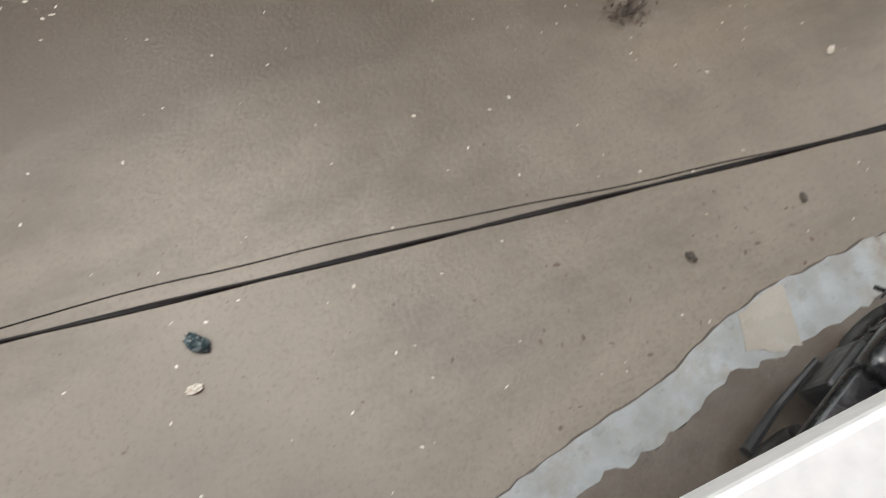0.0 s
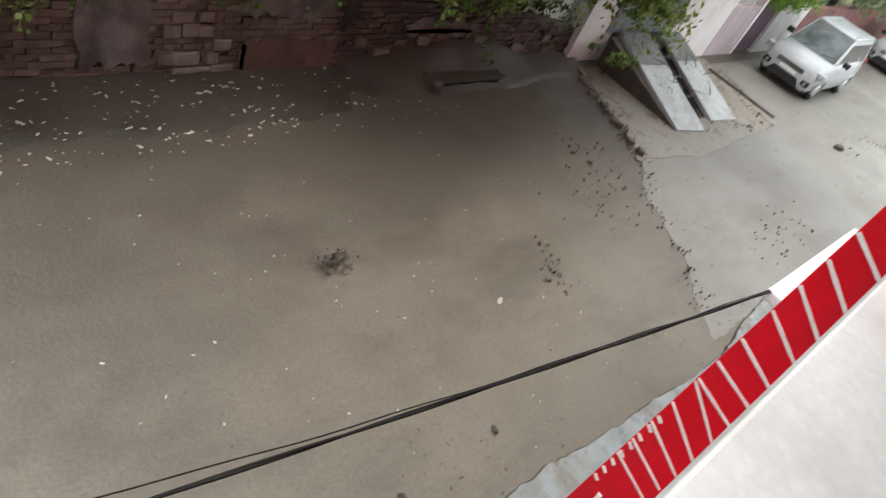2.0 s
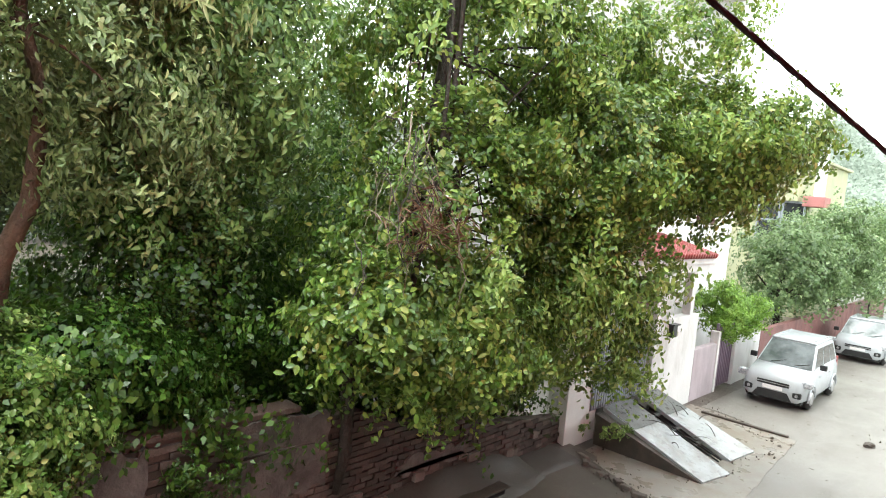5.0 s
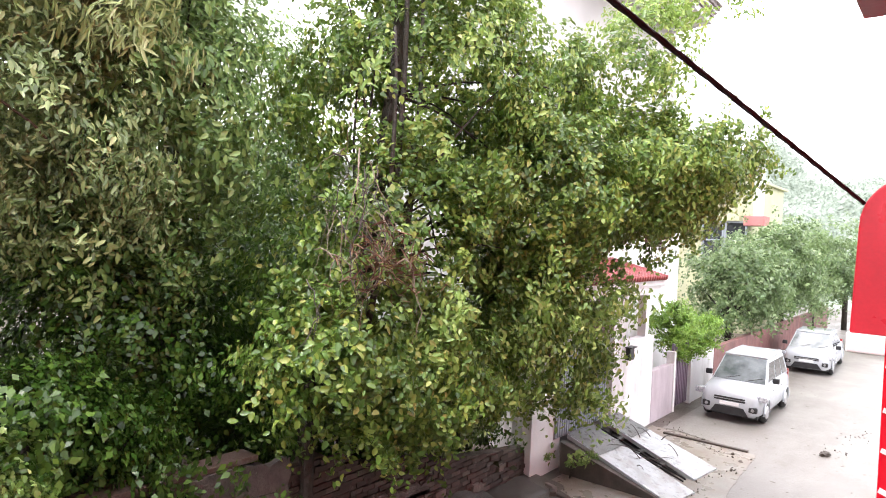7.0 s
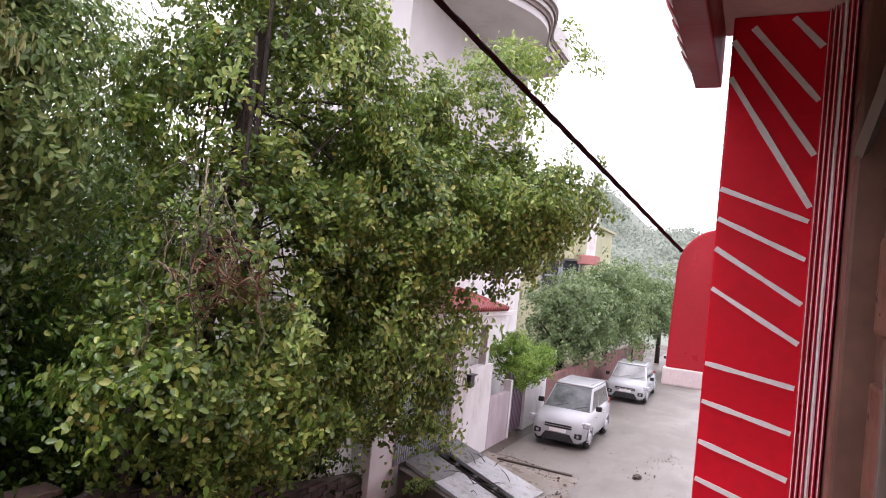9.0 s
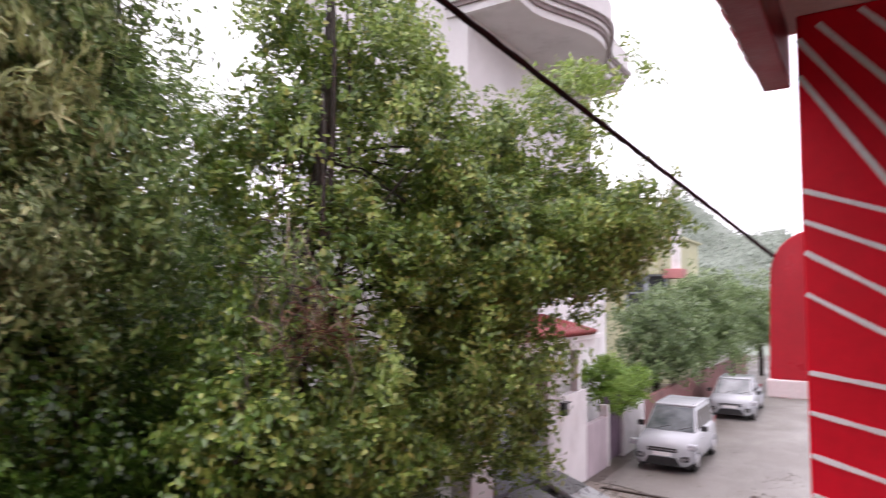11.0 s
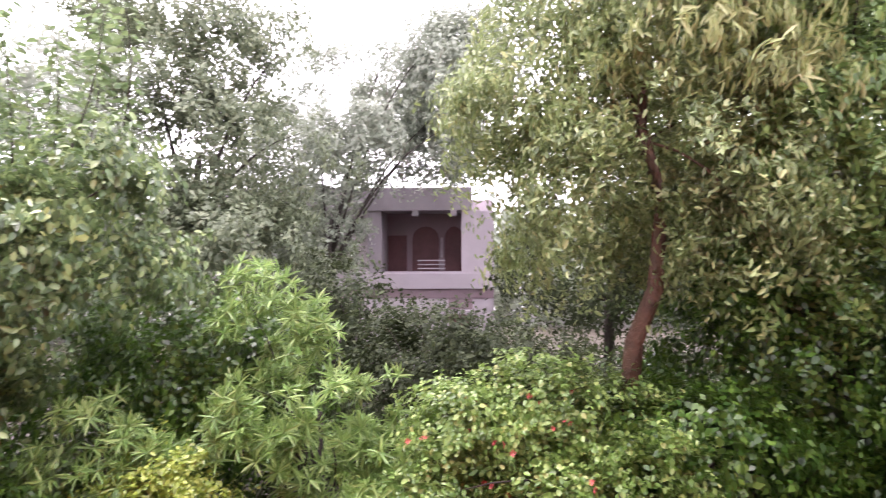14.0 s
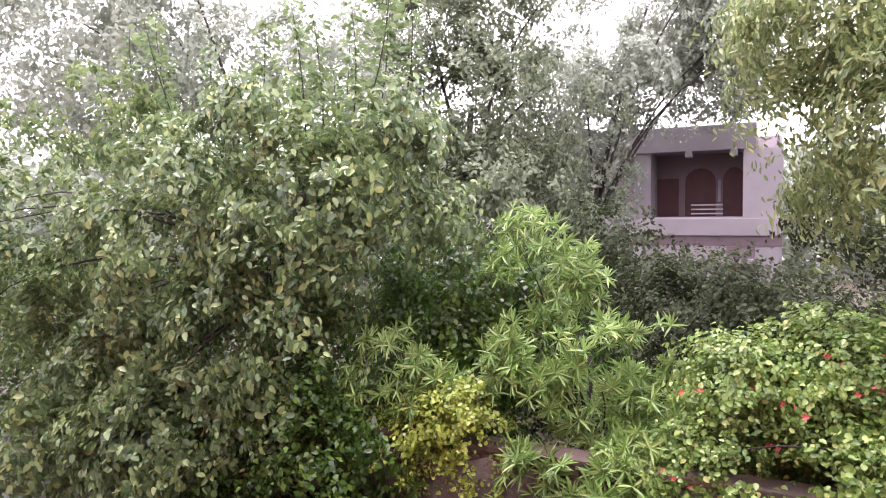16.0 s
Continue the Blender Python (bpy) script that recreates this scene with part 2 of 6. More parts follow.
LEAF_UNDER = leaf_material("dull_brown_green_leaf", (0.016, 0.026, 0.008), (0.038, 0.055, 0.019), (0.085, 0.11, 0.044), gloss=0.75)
LEAF_ORANGE = leaf_material("olive_leaf", (0.072, 0.108, 0.036), (0.215, 0.29, 0.1), (0.45, 0.53, 0.23), (0.55, 0.56, 0.26))
LEAF_PALE = leaf_material("pale_drooping_leaf", (0.2, 0.25, 0.08), (0.42, 0.47, 0.18), (0.6, 0.63, 0.32))
# leaf colour lowered to hold the shade under the garden trees
LEAF_DARK = leaf_material("shade_darkened_leaf", (0.018, 0.052, 0.007), (0.054, 0.127, 0.016), (0.14, 0.25, 0.04))
LEAF_HEDGE = leaf_material("bright_vine_leaf", (0.06, 0.12, 0.024), (0.19, 0.32, 0.07), (0.4, 0.52, 0.17), (0.47, 0.5, 0.18))
LEAF_STAR = leaf_material("star_cluster_leaf", (0.075, 0.16, 0.03), (0.22, 0.38, 0.09), (0.46, 0.61, 0.22))
LEAF_YELLOW = leaf_material("yellow_green_leaf", (0.14, 0.2, 0.025), (0.32, 0.41, 0.06), (0.5, 0.58, 0.14))
LEAF_BIG = leaf_material("broad_grey_green_leaf", (0.034, 0.068, 0.026), (0.13, 0.215, 0.082), (0.37, 0.47, 0.2), (0.43, 0.5, 0.18))
# distance haze is put into this leaf colour by paling and greying it
LEAF_GREY = leaf_material("far_haze_grey_green_leaf", (0.19, 0.22, 0.16), (0.29, 0.33, 0.25), (0.42, 0.455, 0.37), gloss=0.45)
# greyed a little in the colour for rain haze along the street
LEAF_STREET = leaf_material("rain_haze_tint_leaf", (0.07, 0.13, 0.045), (0.16, 0.245, 0.095), (0.31, 0.405, 0.19))
LEAF_BUSH = leaf_material("lime_bush_leaf", (0.11, 0.22, 0.03), (0.23, 0.4, 0.055), (0.37, 0.56, 0.12))
# pale hill colour carries the mist; nothing hangs in the air
LEAF_HILL = leaf_material("haze_paled_hill_leaf", (0.29, 0.34, 0.285), (0.315, 0.37, 0.305), (0.345, 0.4, 0.335), gloss=0.8)


# ---- building helpers ----
def mesh_of(name, bm, mat, smooth=False):
    me = bpy.data.meshes.new(name)
    bm.to_mesh(me)
    bm.free()
    if mat:
        me.materials.append(mat)
    if smooth:
        me.polygons.foreach_set("use_smooth", [True] * len(me.polygons))
    return me


def part(name, bm, material, parent=None, label="", smooth=False):
    ob = new(name, mesh_of(name, bm, material, smooth))
    if parent:
        ob.parent = parent
    return tagged(ob, label)


def thing(name, label, category, group="", at=None):
    ob = new(name)
    ob.empty_display_size = 0.1
    if at:
        ob.matrix_world = at
    return tagged(ob, label, category, group)


def box(bm, x0, x1, y0, y1, z0, z1, bevel=0.0, m=None):
    """An axis-aligned box, bevelled, turned by m."""
    r = bmesh.ops.create_cube(bm, size=1.0)
    vs = r["verts"]
    for v in vs:
        v.co = Vector((x0 + (v.co.x + 0.5) * (x1 - x0), y0 + (v.co.y + 0.5) * (y1 - y0), z0 + (v.co.z + 0.5) * (z1 - z0)))
    if bevel:
        es = list({e for v in vs for e in v.link_edges})
        out = bmesh.ops.bevel(bm, geom=es, offset=bevel, segments=2, affect="EDGES", profile=0.6)
        vs = list({v for f in out["faces"] for v in f.verts} | {v for v in vs if v.is_valid})
    if m:
        bmesh.ops.transform(bm, matrix=m, verts=vs)
    return bm


def boxed(*a, **k):
    return box(bmesh.new(), *a, **k)


def prism(pts, depth, axis="y", bevel=0.0):
    """A closed outline pts (two coordinates) drawn out along an axis from depth[0] to depth[1]."""
    bm = bmesh.new()
    def place(p, d):
        return {"y": (p[0], d, p[1]), "x": (d, p[0], p[1]), "z": (p[0], p[1], d)}[axis]
    a = [bm.verts.new(place(p, depth[0])) for p in pts]
    b = [bm.verts.new(place(p, depth[1])) for p in pts]
    bm.faces.new(a)
    bm.faces.new(b[::-1])
    n = len(pts)
    for i in range(n):
        bm.faces.new((a[i], b[i], b[(i + 1) % n], a[(i + 1) % n]))
    bmesh.ops.recalc_face_normals(bm, faces=bm.faces)
    if bevel:
        bmesh.ops.bevel(bm, geom=list(bm.edges), offset=bevel, segments=2, affect="EDGES", profile=0.6)
    return bm


def tube(bm, pts, radii, sides=7):
    """A tapered round bar through pts."""
    rings = []
    n = len(pts)
    pts = [Vector(p) for p in pts]
    for i, p in enumerate(pts):
        d = (pts[min(i + 1, n - 1)] - pts[max(i - 1, 0)]).normalized()
        q = d.to_track_quat("Z", "Y")
        r = radii[i] if isinstance(radii, (list, tuple)) else radii
        rings.append([bm.verts.new(p + q @ Vector((r * math.cos(6.2832 * k / sides), r * math.sin(6.2832 * k / sides), 0))) for k in range(sides)])
    for a, b in zip(rings, rings[1:]):
        for k in range(sides):
            bm.faces.new((a[k], a[(k + 1) % sides], b[(k + 1) % sides], b[k]))
    bm.faces.new(rings[0][::-1])
    bm.faces.new(rings[-1])
    return bm


def curve_points(a, b, sag=0.0, bend=(0, 0, 0), n=10):
    a, b, bend = Vector(a), Vector(b), Vector(bend)
    return [a.lerp(b, k / n) + (4 * (k / n) * (1 - k / n)) * (Vector((0, 0, -sag)) + bend) for k in range(n + 1)]


# ---- foliage ----
rng = np.random.default_rng(7)


def leaf_mesh(name, centres, size, mat, aspect=0.5, fold=0.25, droop=0.4, aims=None, spread=0.9, outs=None, plain=False):
    """Many folded leaves, each two faces on a midrib; aims: the way that each leaf points; outs: the way that its upper side faces;
    plain: one face a leaf, for crowns that stay far or in the dark."""
    n = len(centres)
    if aims is None:
        aims = rng.normal(size=(n, 3))
        aims[:, 2] = aims[:, 2] * 0.5 - droop
    aims = aims / np.linalg.norm(aims, axis=1, keepdims=True)
    ups = rng.normal(size=(n, 3)) * spread + np.array([0, 0, 1.0])
    if outs is not None:
        ups = outs * 0.9 + np.array([0, 0, 0.6]) + rng.normal(size=(n, 3)) * 0.45
    side = np.cross(aims, ups)
    side /= np.linalg.norm(side, axis=1, keepdims=True) + 1e-9
    up = np.cross(side, aims)
    L = (size * rng.uniform(0.65, 1.3, n))[:, None]
    W = L * aspect * 0.5
    base = centres - aims * L * 0.5
    tip = centres + aims * L * 0.5 - up * L * 0.14
    lo, hi = centres - aims * L * 0.24, centres + aims * L * 0.14 - up * L * 0.03
    if plain:
        mid = centres - aims * L * 0.08
        co = np.stack([base, mid - side * W * 1.05 + up * W * fold, tip, mid + side * W * 1.05 + up * W * fold], 1).reshape(-1, 3)
        faces = (np.arange(n) * 4)[:, None] + np.array([[0, 1, 2, 3]])
    else:
        co = np.stack([base, lo - side * W * 0.85 + up * W * fold, hi - side * W * 0.8 + up * W * fold, tip, hi + side * W * 0.8 + up * W * fold, lo + side * W * 0.85 + up * W * fold], 1).reshape(-1, 3)
        idx = (np.arange(n) * 6)[:, None]
        faces = np.concatenate([idx + np.array([[0, 1, 2, 3]]), idx + np.array([[0, 3, 4, 5]])], 1).reshape(-1, 4)
    me = bpy.data.meshes.new(name)
    me.vertices.add(len(co))
    me.vertices.foreach_set("co", co.astype(np.float32).ravel())
    me.loops.add(faces.size)
    me.loops.foreach_set("vertex_index", faces.astype(np.int32).ravel())
    me.polygons.add(len(faces))
    me.polygons.foreach_set("loop_start", (np.arange(len(faces)) * 4).astype(np.int32))
    me.polygons.foreach_set("loop_total", np.full(len(faces), 4, np.int32))
    me.update(calc_edges=True)
    me.materials.append(mat)
    return me


def clumps(blobs, count, clump=0.4, per=24, shell=0.55, droop=0.3, open_=-0.16, bough=10):
    """Leaf places on short drooping sprays, gathered into boughs over ellipsoids (x, y, z, rx, ry, rz, weight), with gaps between them.
    Returns the places, the way that each leaf points and faces, and the heads of the sprays."""
    w = np.array([b[6] for b in blobs], float)
    groups = max(8, count // bough)
    pick = rng.choice(len(blobs), groups, p=w / w.sum())
    b = np.array([k[:6] for k in blobs])[pick]
    d = rng.normal(size=(groups, 3))
    d /= np.linalg.norm(d, axis=1, keepdims=True)
    lobe = np.array([noise.noise(Vector(v) * 1.7 + Vector((q, 0, 0))) for v, q in zip(d, pick * 3.1)])
    r = (shell + (1 - shell) * rng.random(groups) ** 0.6) * (1 + 0.5 * lobe)
    centre = b[:, :3] + d * r[:, None] * b[:, 3:6]
    gap = np.array([noise.noise(Vector(v) * 1.15) for v in centre])
    centre, d = centre[gap > open_], d[gap > open_]
    own = rng.integers(0, len(centre), int(count * (gap > open_).mean()))
    reach = clump * rng.uniform(0.5, 1.15, len(centre))[own][:, None]
    off = rng.normal(size=(len(own), 3))
    off -= 0.55 * (off * d[own]).sum(1, keepdims=True) * d[own]
    off[:, 2] *= 0.8
    heads = centre[own] + off * reach
    out = d[own] + off * 0.3
    out /= np.linalg.norm(out, axis=1, keepdims=True)
    way = out + rng.normal(size=out.shape) * 0.5
    way[:, 2] += 0.15
    way /= np.linalg.norm(way, axis=1, keepdims=True)
    n = len(heads)
    length = clump * rng.uniform(0.5, 1.4, n)
    u = rng.random((n, per, 1))
    p = heads[:, None] + way[:, None] * (u * length[:, None, None]) + rng.normal(size=(n, per, 3)) * clump * 0.2
    p[..., 2] -= droop * (u[..., 0] ** 2) * length[:, None] * 1.3
    aims = way[:, None] * 0.5 + rng.normal(size=(n, per, 3)) * 0.6
    aims[..., 2] -= droop * (0.5 + u[..., 0])
    outs = np.repeat(out, per, 0)
    p, aims = p.reshape(-1, 3), aims.reshape(-1, 3)
    aims -= 0.6 * (aims * outs).sum(1, keepdims=True) * outs
    ok = p[:, 2] > 0.25
    return p[ok], aims[ok], outs[ok], heads


def crown(parent, blobs, count, leaf, mat, clump=0.4, per=24, aspect=0.5, droop=0.4, shell=0.55, name="crown", label="", open_=-0.16, bough=10, plain=False):
    p, aims, outs, heads = clumps(blobs, count, clump, per, shell, droop, open_, bough)
    ob = new(name, leaf_mesh(name, p, leaf, mat, aspect, aims=aims, outs=outs, plain=plain))
    ob.parent = parent
    tagged(ob, label)
    return heads


def limbs(parent, root, heads, mat, n=14, r=0.06, name="limb"):
    """Bent limbs from a trunk point to some of the leaf clumps."""
    for h in heads[:: max(1, len(heads) // n)][:n]:
        a, b = Vector(root), Vector(h)
        pts = curve_points(a, b, sag=-0.12 * (b - a).length, bend=(rng.normal() * 0.2, rng.normal() * 0.2, 0), n=6)
        part(name, tube(bmesh.new(), pts, [r * (1 - 0.85 * k / 6) for k in range(7)], 6), mat, parent, smooth=True)


# ---- ground: one sheet, fine near the street ----
def ground_height(x, y):
    h = 0.02 * noise.noise(Vector((x * 0.7, y * 0.5, 0))) + 0.012 * noise.noise(Vector((x * 2.3, y * 2.1, 3)))
    bank = min(max((-5.5 - x) / 1.1, 0), 1)
    flat = 1 if y < 7 else max(0.0, 1 - (y - 7) / 1.5)
    return h * flat * (1 if abs(x) < 12 and y > -12 else 0) + 0.16 * bank * bank * (1 if y < 11.5 else 0.2) * (1 if x > -12 else 0.5)


def build_ground():
    xs = [-900, -400, -150, -60, -30, -18, -12] + [-9 + 0.15 * k for k in range(74)] + [3, 6, 12, 30, 90, 400, 900]
    ys = [-900, -400, -150, -60, -25, -12] + [-9 + 0.2 * k for k in range(145)] + [20 + 0.6 * k for k in range(1, 60)] + [60, 75, 100, 160, 300, 500, 900]
    bm = bmesh.new()
    grid = [[bm.verts.new((x, y, ground_height(x, y))) for y in ys] for x in xs]
    for i in range(len(xs) - 1):
        for j in range(len(ys) - 1):
            bm.faces.new((grid[i][j], grid[i + 1][j], grid[i + 1][j + 1], grid[i][j + 1]))
    tagged(part("ground", bm, MUD, smooth=True), "wet brown mud street flooded by rain", "ground", kind="structure")


build_ground()


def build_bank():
    """Soaked soil heaped along the wall's foot, ending raggedly on the mud; its dark colour also holds the tree shade.
    """
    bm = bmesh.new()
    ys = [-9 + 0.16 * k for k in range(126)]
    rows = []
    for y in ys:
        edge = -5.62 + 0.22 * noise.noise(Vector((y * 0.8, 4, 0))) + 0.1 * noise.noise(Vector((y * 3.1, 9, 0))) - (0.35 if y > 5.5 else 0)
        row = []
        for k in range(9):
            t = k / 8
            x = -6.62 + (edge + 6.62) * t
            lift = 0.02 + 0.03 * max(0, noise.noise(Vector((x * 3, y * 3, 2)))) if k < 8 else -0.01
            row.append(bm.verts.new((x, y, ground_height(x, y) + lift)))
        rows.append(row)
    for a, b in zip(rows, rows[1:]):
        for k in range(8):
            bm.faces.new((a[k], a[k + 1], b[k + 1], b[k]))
    tagged(part("soil_bank", bm, SOIL, smooth=True), "soaked soil bank along the garden wall, darkened for tree shade", "soil", kind="structure")


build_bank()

# ---- the window bay that the camera leans out of ----
FIN_Y, FIN_IN, FIN_OUT, SILL_Z, SOFFIT_Z, FOOT_Z = 1.6, 0.068, -0.095, 4.34, 5.41, 2.84


def stripe(parent, x0, z0, x1, z1, w=0.009, y=FIN_Y):
    """A hand-painted white line, a little proud of the face."""
    d = Vector((x1 - x0, 0, z1 - z0))
    n = Vector((-d.z, 0, d.x)).normalized() * w * 0.5
    bm = bmesh.new()
    k = 7
    up, lo = [], []
    for i in range(k + 1):
        p = Vector((x0, y - 0.0035, z0)) + d * (i / k)
        s = 1 + 0.35 * (random.random() - 0.5)
        up.append(bm.verts.new(p + n * s))
        lo.append(bm.verts.new(p - n * s))
    for i in range(k):
        bm.faces.new((lo[i], lo[i + 1], up[i + 1], up[i]))
    r = bmesh.ops.extrude_face_region(bm, geom=list(bm.faces))
    bmesh.ops.translate(bm, verts=[g for g in r["geom"] if isinstance(g, bmesh.types.BMVert)], vec=(0, 0.005, 0))
    bmesh.ops.recalc_face_normals(bm, faces=bm.faces)
    return part("stripe", bm, WHITEPAINT, parent)


def build_fin():
    fin = thing("window_fin", "projecting red window surround with hand-painted white stripes", "wall fin")
    outline = [(0.16, FOOT_Z), (0.16, SOFFIT_Z), (FIN_OUT, SOFFIT_Z), (FIN_OUT, FOOT_Z + 0.04), (FIN_OUT + 0.012, FOOT_Z)]
    part("fin_body", prism(outline, (FIN_Y, FIN_Y + 0.11), "y", 0.005), RED, fin)
    a, b = FIN_OUT + 0.003, FIN_IN - 0.002
    for z0, z1 in ((5.06, 5.003), (5.0, 4.93), (4.94, 4.845), (4.86, 4.77), (4.711, 4.687), (4.636, 4.602), (4.557, 4.515), (4.484, 4.44), (4.412, 4.355), (4.325, 4.26), (4.238, 4.155), (4.15, 4.05), (4.06, 3.96), (3.965, 3.88), (3.85, 3.79), (3.75, 3.71), (3.668, 3.625), (3.655, 3.54), (3.547, 3.45), (3.44, 3.365), (3.337, 3.28), (3.25, 3.2)):
        stripe(fin, a, z0, b, z1)
    for x0, z0, x1, z1 in ((a, 5.285, b, 5.03), (a, 5.36, b, 5.13), (a + 0.035, 5.385, b, 5.235), (a + 0.105, 5.4, b, 5.34)):
        stripe(fin, x0, z0, x1, z1, 0.011)
    for x in (-0.02, 0.06, 0.138):
        stripe(fin, x, FOOT_Z + 0.003, x - 0.012, FOOT_Z + 0.225, 0.015)
        part("drip_end", boxed(x - 0.014, x + 0.012, FIN_Y - 0.004, FIN_Y + 0.02, FOOT_Z - 0.004, FOOT_Z + 0.02, 0.002), WHITEPAINT, fin)
    for k in range(8):
        z = 3.1 + 0.052 * k
        stripe(fin, a + 0.002, z + 0.01, a + 0.022, z - 0.003, 0.012)
    # fluted moulding between the fin and the wooden frame
    for k in range(6):
        x = FIN_IN + 0.003 + 0.0075 * k
        part("moulding", boxed(x, x + 0.0055, FIN_Y - 0.01 - 0.012 * k, FIN_Y + 0.02, SILL_Z, SOFFIT_Z, 0.0015), (WHITEPAINT, REDSOFT, REDSOFT)[k % 3] if k % 2 else RED, fin)
        part("moulding_line", boxed(x + 0.001, x + 0.0026, FIN_Y - 0.012 - 0.012 * k, FIN_Y - 0.009 - 0.012 * k, SILL_Z, SOFFIT_Z), WHITEPAINT, fin)


def build_bay():
    s = thing("window_sill", "white painted window sill slab with flaking edge", "sill")
    part("slab", boxed(0.0, 0.16, -1.4, 1.51, SILL_Z - 0.06, SILL_Z, 0.006), SILL, s)
    w = part("wall_window_bay", boxed(0.3, 0.42, -1.5, 1.71, 2.84, SILL_Z - 0.07), REDSOFT)
    tagged(w, "red painted wall under the window", "wall", kind="structure")
    w = part("wall_facade", boxed(0.42, 0.65, -14, 16, 2.9, 8.5), REDSOFT)
    cut = boxed(0.3, 0.8, -1.3, 1.5, SILL_Z, SOFFIT_Z)
    tool = new("opening", mesh_of("opening", cut, None))
    mod = w.modifiers.new("window_opening", "BOOLEAN")
    mod.operation, mod.object, mod.solver = "DIFFERENCE", tool, "EXACT"
    bpy.context.view_layer.update()
    cutmesh = bpy.data.meshes.new_from_object(w.evaluated_get(bpy.context.evaluated_depsgraph_get()))
    w.modifiers.clear()
    w.data = cutmesh
    bpy.data.objects.remove(tool)
    tagged(w, "red painted upper wall of the near house", "wall", kind="structure")
    w = part("wall_ground_floor", boxed(1.1, 1.35, -14, 16, 0, 2.9), PINKWALL)
    tagged(w, "plain ground floor wall of the near house", "wall", kind="structure")
    f = part("floor_slab", boxed(0.43, 5.0, -14, 16, 2.72, 2.9), PINKWALL)
    tagged(f, "upper floor slab of the near house", "floor", kind="structure")
    r = part("wall_room", boxed(4.8, 5.0, -14, 16, 2.9, 8.5), DARKROOM)
    tagged(r, "inner wall of the dim room", "wall", kind="structure")
    c = part("ceiling", boxed(0.65, 5.0, -14, 16, 5.7, 5.85), DARKROOM)
    tagged(c, "plain room ceiling", "ceiling", kind="structure")
    # wooden frame and shutters
    win = thing("window_1", "dark brown carved wooden window with closed shutter", "window")
    tagged(win, kind="structure")
    for x0, y0, y1 in ((0.117, 1.44, 1.575), (0.135, 0.4, 0.46), (0.135, -1.3, -1.22)):
        part("window_frame", boxed(x0, 0.22, y0, y1, SILL_Z + 0.002, SOFFIT_Z - 0.005, 0.006), WOOD, win)
    part("window_frame", boxed(0.138, 0.22, -1.22, 1.46, SOFFIT_Z - 0.07, SOFFIT_Z - 0.005, 0.004), WOOD, win)
    part("window_frame", boxed(0.15, 0.22, -1.22, 1.46, SILL_Z + 0.002, SILL_Z + 0.05, 0.004), WOOD, win)
    for y0, y1 in ((0.96, 1.46), (0.46, 0.955)):
        sh = part("shutter", boxed(0.165, 0.2, y0, y1, SILL_Z + 0.05, SOFFIT_Z - 0.08, 0.004), WOOD, win)
        for z0, z1 in ((SILL_Z + 0.11, SILL_Z + 0.4), (SILL_Z + 0.47, SILL_Z + 0.62), (SILL_Z + 0.69, SOFFIT_Z - 0.13)):
            part("panel", boxed(0.152, 0.17, y0 + 0.07, y1 - 0.07, z0, z1, 0.009), WOOD, sh)
            bm = bmesh.new()
            bmesh.ops.create_uvsphere(bm, u_segments=12, v_segments=6, radius=1, matrix=Matrix.Translation((0.153, (y0 + y1) / 2, (z0 + z1) / 2)) @ Matrix.Diagonal((0.008, 0.06, 0.4 * (z1 - z0), 1)))
            part("carving", bm, WOOD, sh, smooth=True)
    part("batten", boxed(0.138, 0.15, 1.168, 1.184, SILL_Z + 0.06, 5.25, 0.003), GREYWOOD, win, "weathered grey batten")
    part("strut", tube(bmesh.new(), [(0.124, 1.45, 5.1), (0.136, 1.34, 5.17), (0.145, 1.21, 5.25)], 0.012, 4), GREYWOOD, win, "weathered grey window stay")
    part("bolt", tube(bmesh.new(), [(0.146, 1.0, SILL_Z + 0.6), (0.146, 1.0, SOFFIT_Z - 0.09)], 0.006, 8), STEEL, win, "pale metal shutter bolt")


def build_eave():
    e = thing("tiled_eave", "red tiled window eave with pink soffit", "eave")
    part("soffit", boxed(-0.114, 0.42, -1.6, 1.7, SOFFIT_Z, SOFFIT_Z + 0.05), SOFFIT, e)
    part("fascia", boxed(-0.168, -0.114, -1.6, 1.7, SOFFIT_Z - 0.115, SOFFIT_Z + 0.07, 0.004), EAVERED, e)
    for k in range(38):
        y = -1.6 + 0.0885 * k
        bm = bmesh.new()
        m = Matrix.Translation((-0.176, y, SOFFIT_Z - 0.06)) @ Euler((0, radians(-20), 0)).to_matrix().to_4x4()
        tube(bm, [(-0.012, 0, 0), (0.02, 0, 0.004), (0.05, 0, 0.01)], [0.044, 0.045, 0.044], 10)
        bmesh.ops.transform(bm, matrix=m @ Matrix.Diagonal((1, 1, 0.6, 1)), verts=bm.verts)
        part("tile", bm, EAVERED, e, smooth=True)


def build_arch_bay():
    """The next bay along the facade: a red arch that springs from a white base."""
    bay = thing("arched_window_hood", "wet red arched window hood on a white base", "window hood")
    y0, y1, x0 = 4.0, 4.9, -0.43
    pts = [(0.42, 4.43), (x0, 4.43), (x0 + 0.015, 4.95)]
    for k in range(1, 10):
        a = radians(10 * k)
        pts.append((-0.2 - 0.215 * math.cos(a), 4.97 + 0.24 * math.sin(a)))
    pts.append((0.42, 5.22))
    part("hood", prism(pts, (y0, y1), "y", 0.01), REDSOFT, bay)
    part("base", boxed(x0 - 0.012, 0.42, y0 - 0.012, y1 + 0.02, 4.335, 4.43, 0.008), SILL, bay, "white painted base slab")
    c = thing("sunshade_slab", "white painted concrete sunshade slab below the windows", "sunshade")
    part("slab", boxed(-0.29, 0.42, 4.05, 5.86, 2.72, 2.8, 0.015), SILL, c)


